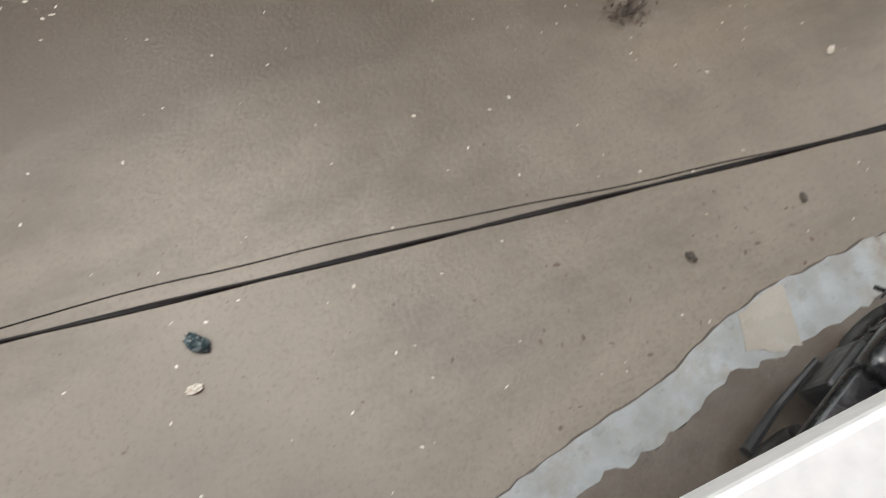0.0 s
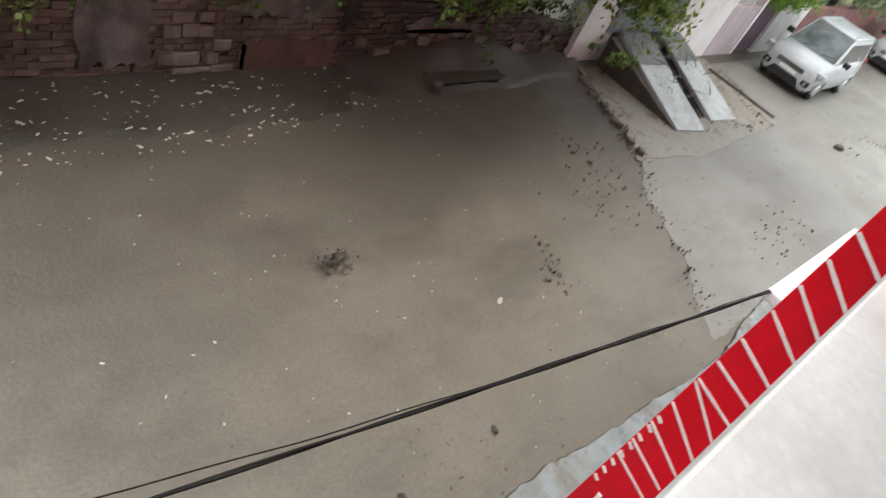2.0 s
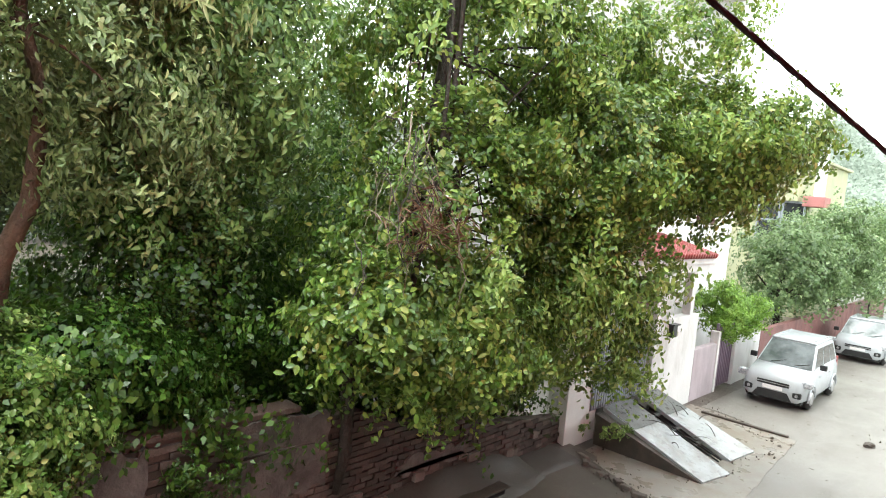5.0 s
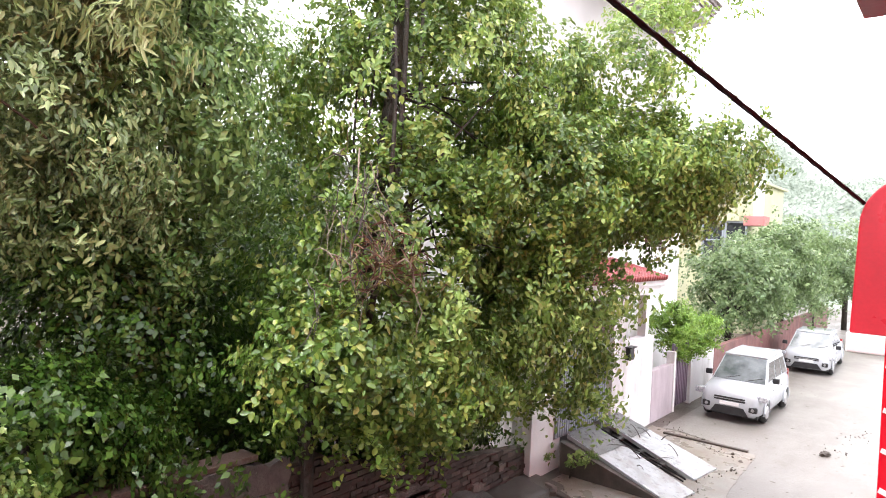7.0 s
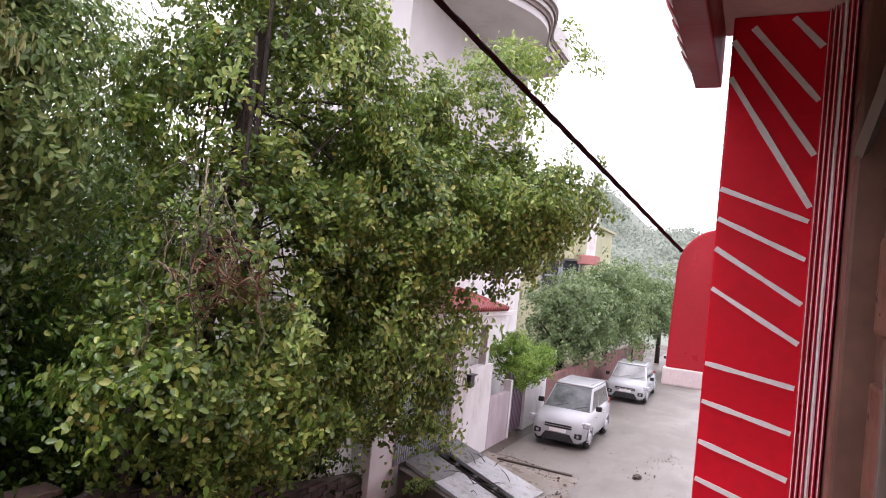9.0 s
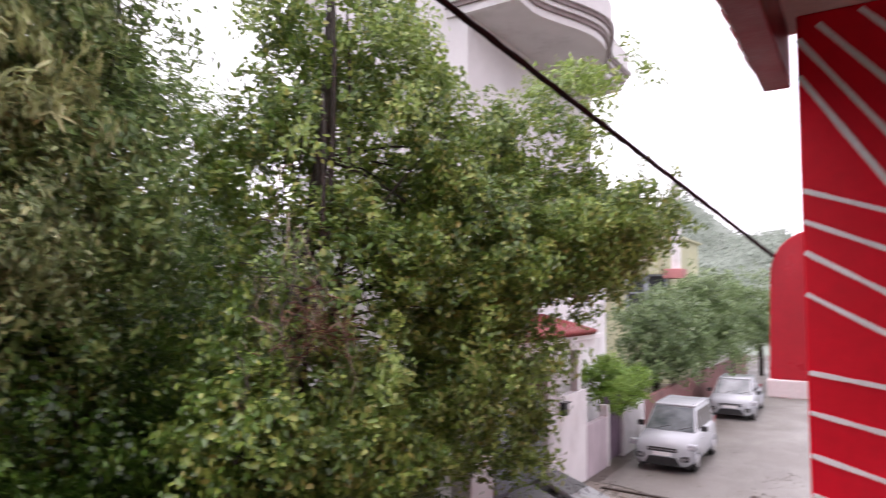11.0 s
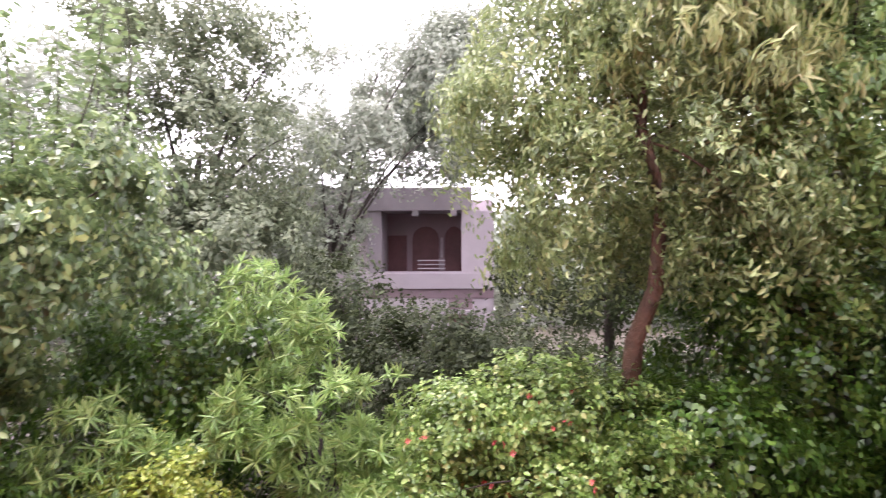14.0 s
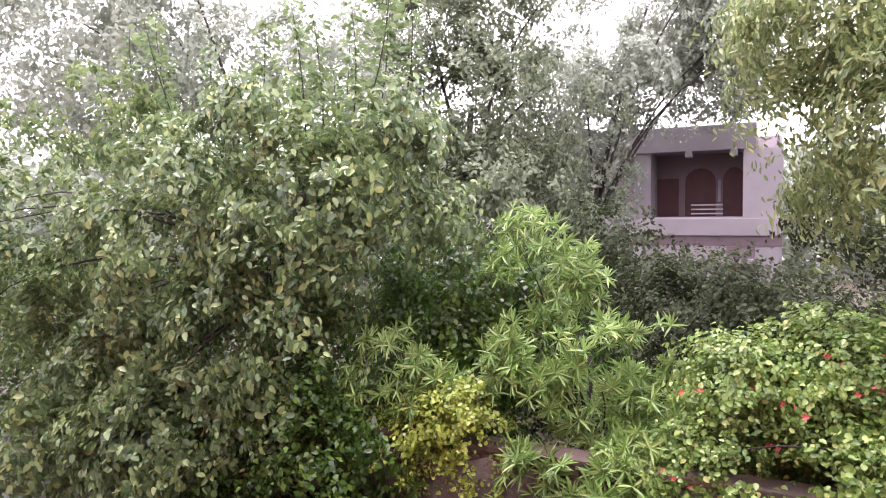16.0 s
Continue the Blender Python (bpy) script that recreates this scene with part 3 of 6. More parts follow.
build_fin()
build_bay()
build_eave()
build_arch_bay()


# ---- cables ----
def twisted(name, a, b, sag, r, label, strands=3, turns=60, bend=(0, 0, 0)):
    t = thing(name, label, "cable")
    path = curve_points(a, b, sag, bend, n=60)
    for s in range(strands):
        pts = []
        for i, p in enumerate(path):
            ang = 6.2832 * (s / strands + turns * i / 60 / 4)
            pts.append(p + Vector((math.cos(ang), 0, math.sin(ang))) * r * 0.65)
        part("strand", tube(bmesh.new(), pts, r, 6), BLACK, t, smooth=True)
    return t


twisted("overhead_cable", (-0.4, 4.02, 5.08), (-1.94, -3.0, 6.73), 0.0, 0.0072, "thick black twisted overhead power cable", 3)
twisted("street_cable", (-0.27, 4.06, 2.79), (-1.545, -4.0, 2.75), 0.0, 0.0065, "black twin cable slung over the street", 2, 24, (0.03, 0, 0))
thin = thing("loose_wire", "thin loose black wire beside the cable", "cable")
slack = []
for k, p in enumerate(curve_points((-0.27, 4.06, 2.79), (-1.545, -4.0, 2.75), 0.0, (0.03, 0, 0), 80)):
    off = float(np.interp(p.y, [-4, -1.4, -1.0, -0.5, 0.3, 0.9, 1.5, 4.1], [-0.012, -0.012, -0.045, -0.07, -0.06, -0.03, -0.013, -0.012]))
    slack.append(p + Vector((off + 0.003 * math.sin(k * 0.9), 0, 0.004 * math.sin(k * 0.53))))
part("wire", tube(bmesh.new(), slack, 0.003, 5), BLACK, thin)


# ---- garden wall ----
def wall_top(y):
    return float(np.interp(y, [-9, 4.9, 5.0, 6.4, 6.5, 8.2, 9.5, 11.3], [1.98, 1.98, 1.8, 1.75, 1.5, 1.2, 0.9, 0.65]))


def build_garden_wall():
    root = thing("wall_garden", "old dark brick garden wall with broken plaster", "wall")
    tagged(root, kind="structure")
    ys = [-9 + 0.5 * k for k in range(41)] + [11.3]
    bm = bmesh.new()
    lo, hi = -6.86, -6.63
    rows = []
    for y in ys:
        z = wall_top(y)
        rows.append([bm.verts.new((lo, y, -0.2)), bm.verts.new((hi, y, -0.2)), bm.verts.new((hi, y, z)), bm.verts.new((lo, y, z))])
    for a, b in zip(rows, rows[1:]):
        for k in range(4):
            bm.faces.new((a[k], a[(k + 1) % 4], b[(k + 1) % 4], b[k]))
    bm.faces.new(rows[0][::-1])
    bm.faces.new(rows[-1])
    bmesh.ops.recalc_face_normals(bm, faces=bm.faces)
    part("core", bm, PLASTER, root)
    for y0, y1 in ((-9, -4.6), (-4.58, -1.2), (-1.18, 1.4), (1.42, 4.9)):
        part("coping", boxed(-6.9, -6.57, y0, y1, 1.98, 2.05, 0.015), BRICK, root)
    # plaster that still hangs on
    for y0, y1, z0, z1 in ((-6, -2.2, 0.3, 1.9), (2.2, 2.96, 0.25, 1.97), (4.1, 5.5, 0.04, 0.66), (4.0, 5.35, 0.9, 1.97), (6.7, 8.2, 0.62, 0.92)):
        n = 13
        pts = [(y0 + (y1 - y0) * k / n, z0 + random.uniform(-0.04, 0.12)) for k in range(n + 1)] + [(y1 + random.uniform(-0.07, 0.05), z0 + (z1 - z0) * q / 8) for q in range(1, 8)] + [(y1 - (y1 - y0) * k / n, z1 + random.uniform(-0.12, 0.02)) for k in range(n + 1)] + [(y0 + random.uniform(-0.05, 0.07), z1 - (z1 - z0) * q / 8) for q in range(1, 8)]
        part("plaster_patch", prism(pts, (-6.64, -6.546), "x"), REDPLASTER if z1 < 0.7 else GREYPLASTER, root, "dull red plaster remnant" if z1 < 0.7 else "")
    for k in range(34):
        y, z = random.uniform(2.95, 3.75) if k < 20 else random.uniform(5.8, 10.6), 0.08 + 0.19 * random.randint(0, 4 if k < 20 else 2)
        w = random.uniform(0.14, 0.32)
        part("stone_block", boxed(-6.63, -6.556 + 0.0012 * k, y, y + w, z, z + random.uniform(0.12, 0.17), 0.012), PALESTONE, root, "pale exposed stone block")
    shapes = []
    for k in range(5):
        b = boxed(0, 0.034 + 0.008 * k, 0.006, 0.224, 0.005, 0.08, 0.0)
        for v in b.verts:
            v.co += Vector((random.uniform(-1, 1), random.uniform(-1, 1), random.uniform(-1, 1))) * 0.009
        shapes.append(mesh_of("brick", b, BRICK))
    verts, faces, near = [], [], 0
    for c in range(24):
        for k in range(88):
            y, z = -9 + 0.231 * k + 0.115 * (c % 2), 0.03 + 0.086 * c
            if z + 0.08 > wall_top(y) or random.random() < 0.004:
                continue
            me = random.choice(shapes)
            if 1.2 < y < 5.4 and near < 290:
                o = new("brick", me)
                o.parent = root
                o.location = (-6.631, y, z)
                near += 1
            else:
                n = len(verts)
                verts += [(v.co.x - 6.631, v.co.y + y, v.co.z + z) for v in me.vertices]
                faces += [[n + i for i in p.vertices] for p in me.polygons]
    me = bpy.data.meshes.new("brickwork")
    me.from_pydata(verts, [], faces)
    me.materials.append(BRICK)
    o = new("brickwork", me)
    o.parent = root
    tagged(o, kind="stuff")


def brick_material():
    n = Nodes("old_dark_brick")
    info = n.tree.nodes.new("ShaderNodeObjectInfo")
    g = n.tree.nodes.new("ShaderNodeNewGeometry")
    a = n.ramp(g.outputs["Random Per Island"], [(0.0, (0.042, 0.033, 0.028)), (0.4, (0.095, 0.06, 0.05)), (0.75, (0.165, 0.098, 0.08)), (1.0, (0.3, 0.24, 0.205))])
    b = n.ramp(info.outputs["Random"], [(0.0, (0.04, 0.032, 0.028)), (0.5, (0.095, 0.058, 0.048)), (1.0, (0.27, 0.2, 0.17))])
    col = n.mix(0.5, a, b)
    col = n.mix(n.ramp(n.noise(1.3, 5), [(0.45, 0.0), (0.65, 0.75)]), col, (0.045, 0.038, 0.032))
    col = n.mix(n.ramp(n.noise(3.2, 6, None, 0.7), [(0.56, 0.0), (0.7, 0.6)]), col, (0.25, 0.22, 0.195))
    f = n.noise(45, 4)
    col = n.mix(n.ramp(f, [(0.35, 0.4), (0.6, 0.0)]), col, (0.04, 0.03, 0.025))
    n.put(Base_Color=col, Roughness=0.55)
    n.bump(f, 0.5, 0.01)
    return n.mat


BRICK = brick_material()
build_garden_wall()

# culvert mouth at the wall's foot
def build_culvert():
    """A low mouth under a mud heap that slopes from the wall to the street."""
    cv = thing("culvert", "dark muddy culvert mouth at the wall foot", "culvert")
    bm = bmesh.new()
    rows = []
    for i in range(29):
        y = 5.7 + 0.15 * i
        fall = max(0.0, math.sin(math.pi * i / 28)) ** 0.7
        row = []
        for k in range(10):
            x = -6.64 + 0.1 * k * (0.75 + 0.25 * fall)
            z = 0.34 * fall * (1 - k / 9) ** 1.2 + 0.05 * noise.noise(Vector((x * 3, y * 3, 7))) * fall - (0.03 if k == 9 or i in (0, 28) else 0)
            if 7.15 < y < 8.65 and k > 7:
                z = -0.02
            row.append(bm.verts.new((x, y, ground_height(x, y) + z + 0.02)))
        rows.append(row)
    for a, b in zip(rows, rows[1:]):
        for k in range(9):
            bm.faces.new((a[k], a[k + 1], b[k + 1], b[k]))
    # the heap's dark soil colour stands in for shade under the trees
    part("mound", bm, SOIL, cv, "soaked mud heap coloured dark for tree shade", smooth=True)
    part("lip", boxed(-6.4, -5.9, 7.1, 8.7, 0.17, 0.2, 0.012), SOIL, cv)
    # solid black block painted in for the unlit hollow of the mouth
    part("dark_hollow_block", boxed(-6.3, -5.94, 7.2, 8.6, 0.0, 0.172), BLACK, cv)
    part("cheek", boxed(-6.2, -5.84, 6.98, 7.2, 0.0, 0.23, 0.06), STONE, cv, "rough stone beside the mouth")


build_culvert()


# ---- pavements, kerb, ramp ----
def slab_sheet(name, outline, z, mat, label, category="pavement", rag=0.028):
    """A thin cast slab with a ragged edge."""
    pts = []
    for (x0, y0), (x1, y1) in zip(outline, outline[1:] + outline[:1]):
        n = max(2, int(math.hypot(x1 - x0, y1 - y0) / 0.07))
        for k in range(n):
            t = k / n
            x, y = x0 + (x1 - x0) * t, y0 + (y1 - y0) * t
            w = Vector((x * 1.4, y * 1.4, 1.0))
            pts.append((x + 2.2 * rag * (noise.noise(w) + 0.4 * noise.noise(w * 4.3) + 0.2 * noise.noise(w * 11)) + random.uniform(-0.2, 0.2) * rag, y + 2.2 * rag * noise.noise(w + Vector((9, 0, 0))) + random.uniform(-0.2, 0.2) * rag))
    return tagged(part(name, prism(pts, (-0.1, z), "z"), mat), label, category, kind="structure")


slab_sheet("pavement", [(0.5, -3), (0.1, -0.4), (0.03, 0.45), (-0.23, 2.1), (-0.42, 2.65), (-0.5, 3.3), (-0.48, 4.38), (-0.4, 5.1), (-0.33, 7.5), (-0.6, 9.5), (0.1, 9.6), (0.0, 7.4), (-0.02, 5), (-0.02, 3.6), (0.05, 2.4), (0.25, 1.2), (0.42, 0.2), (0.9, -3)], 0.055, CONCRETE, "wet blue-grey concrete pavement strip with cracked edge")
slab_sheet("pavement_joint", [(0.485, -3), (0.085, -0.4), (0.017, 0.45), (-0.243, 2.1), (-0.433, 2.64), (-0.513, 3.3), (-0.493, 4.38), (-0.413, 5.1), (-0.343, 7.5), (-0.62, 9.5), (0.0, 9.5), (0.0, 7.4), (-0.1, 5), (-0.1, 3.6), (0.0, 2.4), (0.2, 1.2), (0.4, 0.2), (0.8, -3)], 0.035, SOIL, "dark muddy crack along the pavement edge")
slab_sheet("pavement_patch", [(-0.44, 2.72), (-0.12, 2.6), (0.02, 3.1), (-0.48, 3.2)], 0.06, APRON, "tan muddy patch of older concrete", rag=0.05)
slab_sheet("mud_bed", [(0.88, -3), (0.4, 0.2), (0.23, 1.2), (0.03, 2.4), (-0.04, 3.6), (-0.04, 5), (-0.02, 7.4), (0.08, 9.6), (1.1, 9.6), (1.1, -3)], 0.058, BEDMUD, "soaked brown mud along the house foot", "soil bed", 0.07)
slab_sheet("driveway_apron", [(-6.4, 11.5), (-3.6, 10.25), (-3.3, 12.0), (-3.55, 16.4), (-6.3, 17.0)], 0.014, APRON, "muddy wet concrete apron before the gate")

slab_sheet("road", [(-3.62, 10.2), (-2.76, 9.2), (-1.84, 8.84), (-0.92, 7.95), (-0.5, 7.6), (-0.45, 30), (0.2, 58), (-6.2, 58), (-6.2, 17.1), (-3.7, 16.5), (-3.45, 12.0)], 0.006, ROADGREY, "wet grey concrete road smeared with mud, sky sheen in its colour", "road", 0.045)
kerb = thing("broken_kerb", "broken muddy stone kerb beside the apron", "kerb")
for k in range(15):
    t = (k + random.uniform(-0.3, 0.3)) / 14
    x, y = -6.45 + 2.85 * t, 11.35 - 1.15 * t
    m = Matrix.Translation((x, y + random.uniform(-0.12, 0.12), 0.0)) @ Euler((random.uniform(-0.15, 0.15), random.uniform(-0.15, 0.15), radians(-22) + random.uniform(-0.6, 0.6))).to_matrix().to_4x4()
    part("stone", boxed(-random.uniform(0.06, 0.2), random.uniform(0.04, 0.14), -random.uniform(0.04, 0.09), random.uniform(0.04, 0.08), -0.06, random.uniform(0.02, 0.1), 0.025, m), (GRIT, STONE, PALESTONE)[k % 3], kerb)

strip = thing("drain_bar", "dark wet iron bar lying over the drain", "bar")
part("bar", boxed(-5.75, -3.75, 16.42, 16.52, 0.012, 0.06, 0.012), STONE, strip)


def sloped_slab(a, b, c, d, thick, bevel=0.008):
    """A slab whose upper face has the corners a, b, c, d."""
    bm = bmesh.new()
    top = [bm.verts.new(p) for p in (a, b, c, d)]
    low = [bm.verts.new((p[0], p[1], p[2] - thick)) for p in (a, b, c, d)]
    bm.faces.new(top)
    bm.faces.new(low[::-1])
    for i in range(4):
        bm.faces.new((top[i], low[i], low[(i + 1) % 4], top[(i + 1) % 4]))
    bmesh.ops.recalc_face_normals(bm, faces=bm.faces)
    bmesh.ops.bevel(bm, geom=list(bm.edges), offset=bevel, segments=2, affect="EDGES", profile=0.6)
    return bm


def build_ramp():
    r = thing("car_ramp", "wet grey concrete car ramp with two tracks", "ramp")
    tracks = (((-4.03, 12.1), (-3.85, 12.98), (-6.3, 13.52), (-6.3, 12.34)), ((-4.08, 13.68), (-3.95, 14.72), (-6.3, 14.9), (-6.3, 13.95)))
    for tip0, tip1, top1, top0 in tracks:
        a, b = Vector((*tip0, 0.045)), Vector((*tip1, 0.045))
        d, c = Vector((*top0, 0.76)), Vector((*top1, 0.74))
        part("track", sloped_slab(a, b, c, d, 0.09), RAMP, r)
        e, f = a.lerp(d, 0.66) + Vector((0, 0.02, 0.007)), b.lerp(c, 0.66) + Vector((0, -0.02, 0.007))
        part("landing", sloped_slab(e, f, c + Vector((0, -0.02, 0.007)), d + Vector((0, 0.02, 0.007)), 0.005, 0.001), LANDING, r, "dark wet upper landing")
    part("side_wall", prism([(-3.95, 0.0), (-4.05, 0.02), (-6.3, 0.66), (-6.3, 0.0)], (12.06, 12.3), "y", 0.01), STONE, r, "dark stone side of the ramp")
    part("cheek", prism([(-4.4, 0.0), (-6.3, 0.6), (-6.3, 0.0)], (14.6, 14.86), "y"), STONE, r)
    part("bed", prism([(-4.3, -0.02), (-6.3, 0.3), (-6.3, -0.05), (-4.3, -0.05)], (12.3, 14.6), "y"), STONE, r)
    for k in range(3):
        x = -4.75 - 0.5 * k
        part("tie", boxed(x - 0.05, x + 0.05, 12.9, 13.9, 0.03 - 0.29 * (x + 4.1) - 0.06, 0.03 - 0.29 * (x + 4.1) - 0.01), LANDING, r)
    for k in range(2):
        y = 13.45 + 0.14 * k
        part("bar", tube(bmesh.new(), [(-4.2, y - 0.1, 0.06), (-6.3, y + 0.1, 0.66)], 0.018, 6), BLACK, r)


LANDING = surface("dark_wet_landing", (0.12, 0.125, 0.12), (0.08, 0.085, 0.08), 4.0, (0.2, 0.45), 0.25, 90, 0.01, 0, (0.06, 0.055, 0.045))
build_ramp()

tuft = thing("washed_twigs", "dark bunch of wet twigs and leaves on the mud", "twigs")
for k in range(16):
    q = rng.uniform(0, 6.28)
    a = Vector((-3.34 + rng.normal() * 0.1, 3.57 + rng.normal() * 0.09, 0.03))
    b = a + Vector((math.cos(q) * 0.16, math.sin(q) * 0.2, 0.03 * rng.random()))
    part("twig", tube(bmesh.new(), curve_points(a, b, -0.03, (0.03, 0.02, 0), 4), [0.008, 0.007, 0.006, 0.005, 0.003], 4), BARK, tuft)
spot = np.array([-3.34, 3.57, 0.05]) + rng.normal(size=(40, 3)) * np.array([0.15, 0.13, 0.012])
wet = new("leaves", leaf_mesh("leaves", spot, 0.055, DEBRIS, 0.5))
wet.parent = tuft

branch = thing("fallen_branch", "fallen leafy twig lying on the ramp", "branch")
for k in range(9):
    a = Vector((-5.4 + 0.1 * k, 13.6 + random.uniform(-1.2, 1.6), 0.62 - 0.025 * k - 0.1))
    b = a + Vector((random.uniform(-0.6, 0.6), random.uniform(-0.6, 0.6), 0.02))
    a.z, b.z = 0.09 + 0.31 * (-4.0 - a.x), 0.09 + 0.31 * (-4.0 - b.x)
    part("twig", tube(bmesh.new(), curve_points(a, b, -0.05, n=5), [0.012, 0.011, 0.01, 0.008, 0.006, 0.004], 5), BARK, branch)


# ---- motorbike below the window ----
def build_motorbike():
    """Parked against the house foot, front wheel away from the street."""
    b = thing("motorbike", "parked black motorbike wet with rain", "motorbike", at=pose(0.34, 2.8, 0.08, 0, 0, 20))
    for y in (-0.62, 0.62):
        bm = bmesh.new()
        ring = [(0, y + 0.25 * math.cos(6.2832 * k / 24), 0.29 + 0.25 * math.sin(6.2832 * k / 24)) for k in range(25)]
        tube(bm, ring, 0.045, 8)
        w = part("wheel", bm, RUBBER, b, smooth=True)
        for k in range(8):
            a = 6.2832 * k / 8
            part("spoke", tube(bmesh.new(), [(0, y, 0.29), (0, y + 0.22 * math.cos(a), 0.29 + 0.22 * math.sin(a))], 0.006, 5), GRILLE, w)
    part("tank", boxed(-0.13, 0.13, -0.02, 0.42, 0.72, 0.95, 0.08), BIKEBLACK, b, smooth=True)
    part("seat", boxed(-0.13, 0.13, -0.68, -0.01, 0.72, 0.84, 0.05), BIKEBLACK, b, smooth=True)
    part("engine", boxed(-0.14, 0.14, -0.15, 0.28, 0.28, 0.66, 0.04), GRILLE, b)
    part("frame_bar", tube(bmesh.new(), [(0, 0.62, 0.3), (0, 0.5, 0.98)], 0.025, 8), BIKEBLACK, b)
    part("handlebar", tube(bmesh.new(), [(-0.36, 0.34, 1.04), (-0.15, 0.46, 1.0), (0.15, 0.46, 1.0), (0.36, 0.34, 1.04)], 0.016, 8), BIKEBLACK, b)
    part("headlamp", boxed(-0.09, 0.09, 0.5, 0.62, 0.82, 0.98, 0.04), BIKEBLACK, b)
    for s in (-1, 1):
        part("mirror", boxed(s * 0.3 - 0.05, s * 0.3 + 0.05, 0.36, 0.38, 1.2, 1.27, 0.01), GRILLE, b)
        part("mirror_stem", tube(bmesh.new(), [(s * 0.24, 0.42, 1.02), (s * 0.3, 0.37, 1.2)], 0.007, 6), BIKEBLACK, b)
    rr = random.Random(31)
    for k in range(9):
        a = Vector((rr.uniform(-0.3, 0.3), rr.uniform(0.3, 0.5), 1.02))
        end = Vector((rr.uniform(-0.12, 0.12), rr.uniform(0.1, 0.6), rr.uniform(0.6, 0.95)))
        part("control_cable", tube(bmesh.new(), curve_points(a, end, 0, (rr.uniform(-0.12, 0.12), rr.uniform(0.08, 0.22), rr.uniform(0.06, 0.2)), 10), 0.008, 6), BIKEBLACK, b, smooth=True)
    part("exhaust", tube(bmesh.new(), [(-0.16, 0.15, 0.3), (-0.17, -0.3, 0.28), (-0.17, -0.75, 0.36)], [0.025, 0.03, 0.045], 8), GRILLE, b)
    part("mudguard", boxed(-0.07, 0.07, -0.85, -0.4, 0.56, 0.62, 0.02), BIKEBLACK, b)


build_motorbike()


# ---- litter and puddle marks on the street ----
def build_litter():
    shapes = []
    for k in range(6):
        bm = bmesh.new()
        n = 6
        pts = [(random.uniform(0.5, 1) * math.cos(6.2832 * i / n), random.uniform(0.3, 0.7) * math.sin(6.2832 * i / n)) for i in range(n)]
        a = [bm.verts.new((x, y, 0.1 + 0.25 * random.random())) for x, y in pts]
        c = bm.verts.new((0, 0, 0.45))
        for i in range(n):
            bm.faces.new((a[i], a[(i + 1) % n], c))
        shapes.append(bm)
    for name, mat, label, seed in (("pale_litter", LITTER, "pale scraps of paper and leaf on the mud", 3), ("leaf_litter", DEBRIS, "dark wet leaves and twigs on the mud", 4)):
        rr = random.Random(seed)
        bm = bmesh.new()
        spots = []
        for k in range(320):
            spots.append((rr.uniform(-6.5, -5.3), rr.gauss(2.0, 2.8), rr.uniform(0.016, 0.05)))
        for k in range(300):
            spots.append((rr.uniform(-5.6, -0.3), rr.uniform(-3, 14), rr.uniform(0.008, 0.026)))
        if mat is DEBRIS:
            for k in range(420):
                spots.append((rr.uniform(-3.4, -0.4), rr.uniform(-3, 5), rr.uniform(0.005, 0.014)))
            for k in range(30):
                spots.append((rr.gauss(-3.33, 0.1), rr.gauss(3.6, 0.07), rr.uniform(0.02, 0.05)))
            for k in range(90):
                spots.append((rr.gauss(-0.6, 0.5), rr.uniform(0.5, 9), rr.uniform(0.015, 0.04)))
            for k in range(90):
                spots.append((rr.gauss(-3.4, 0.7), rr.gauss(8.2, 1.0), rr.uniform(0.012, 0.03)))
            for k in range(170):
                spots.append((rr.gauss(-2.6, 0.3), rr.gauss(6.2, 0.25), rr.uniform(0.006, 0.018)))
            for k in range(160):
                spots.append((rr.uniform(-5.5, -1), rr.uniform(9, 26), rr.uniform(0.02, 0.07)))
        for x, y, s in spots:
            src = rr.choice(shapes)
            m = Matrix.Translation((x, y, ground_height(x, y) + (0.045 if x < -5.7 else 0.004))) @ Euler((0, 0, rr.uniform(0, 6.28))).to_matrix().to_4x4() @ Matrix.Diagonal((s, s * rr.uniform(0.4, 1), s * 0.5, 1))
            vs = [bm.verts.new(m @ v.co) for v in src.verts]
            src.verts.index_update()
            for f in src.faces:
                bm.faces.new([vs[v.index] for v in f.verts])
        tagged(part(name, bm, mat), label, "litter", kind="stuff")


build_litter()


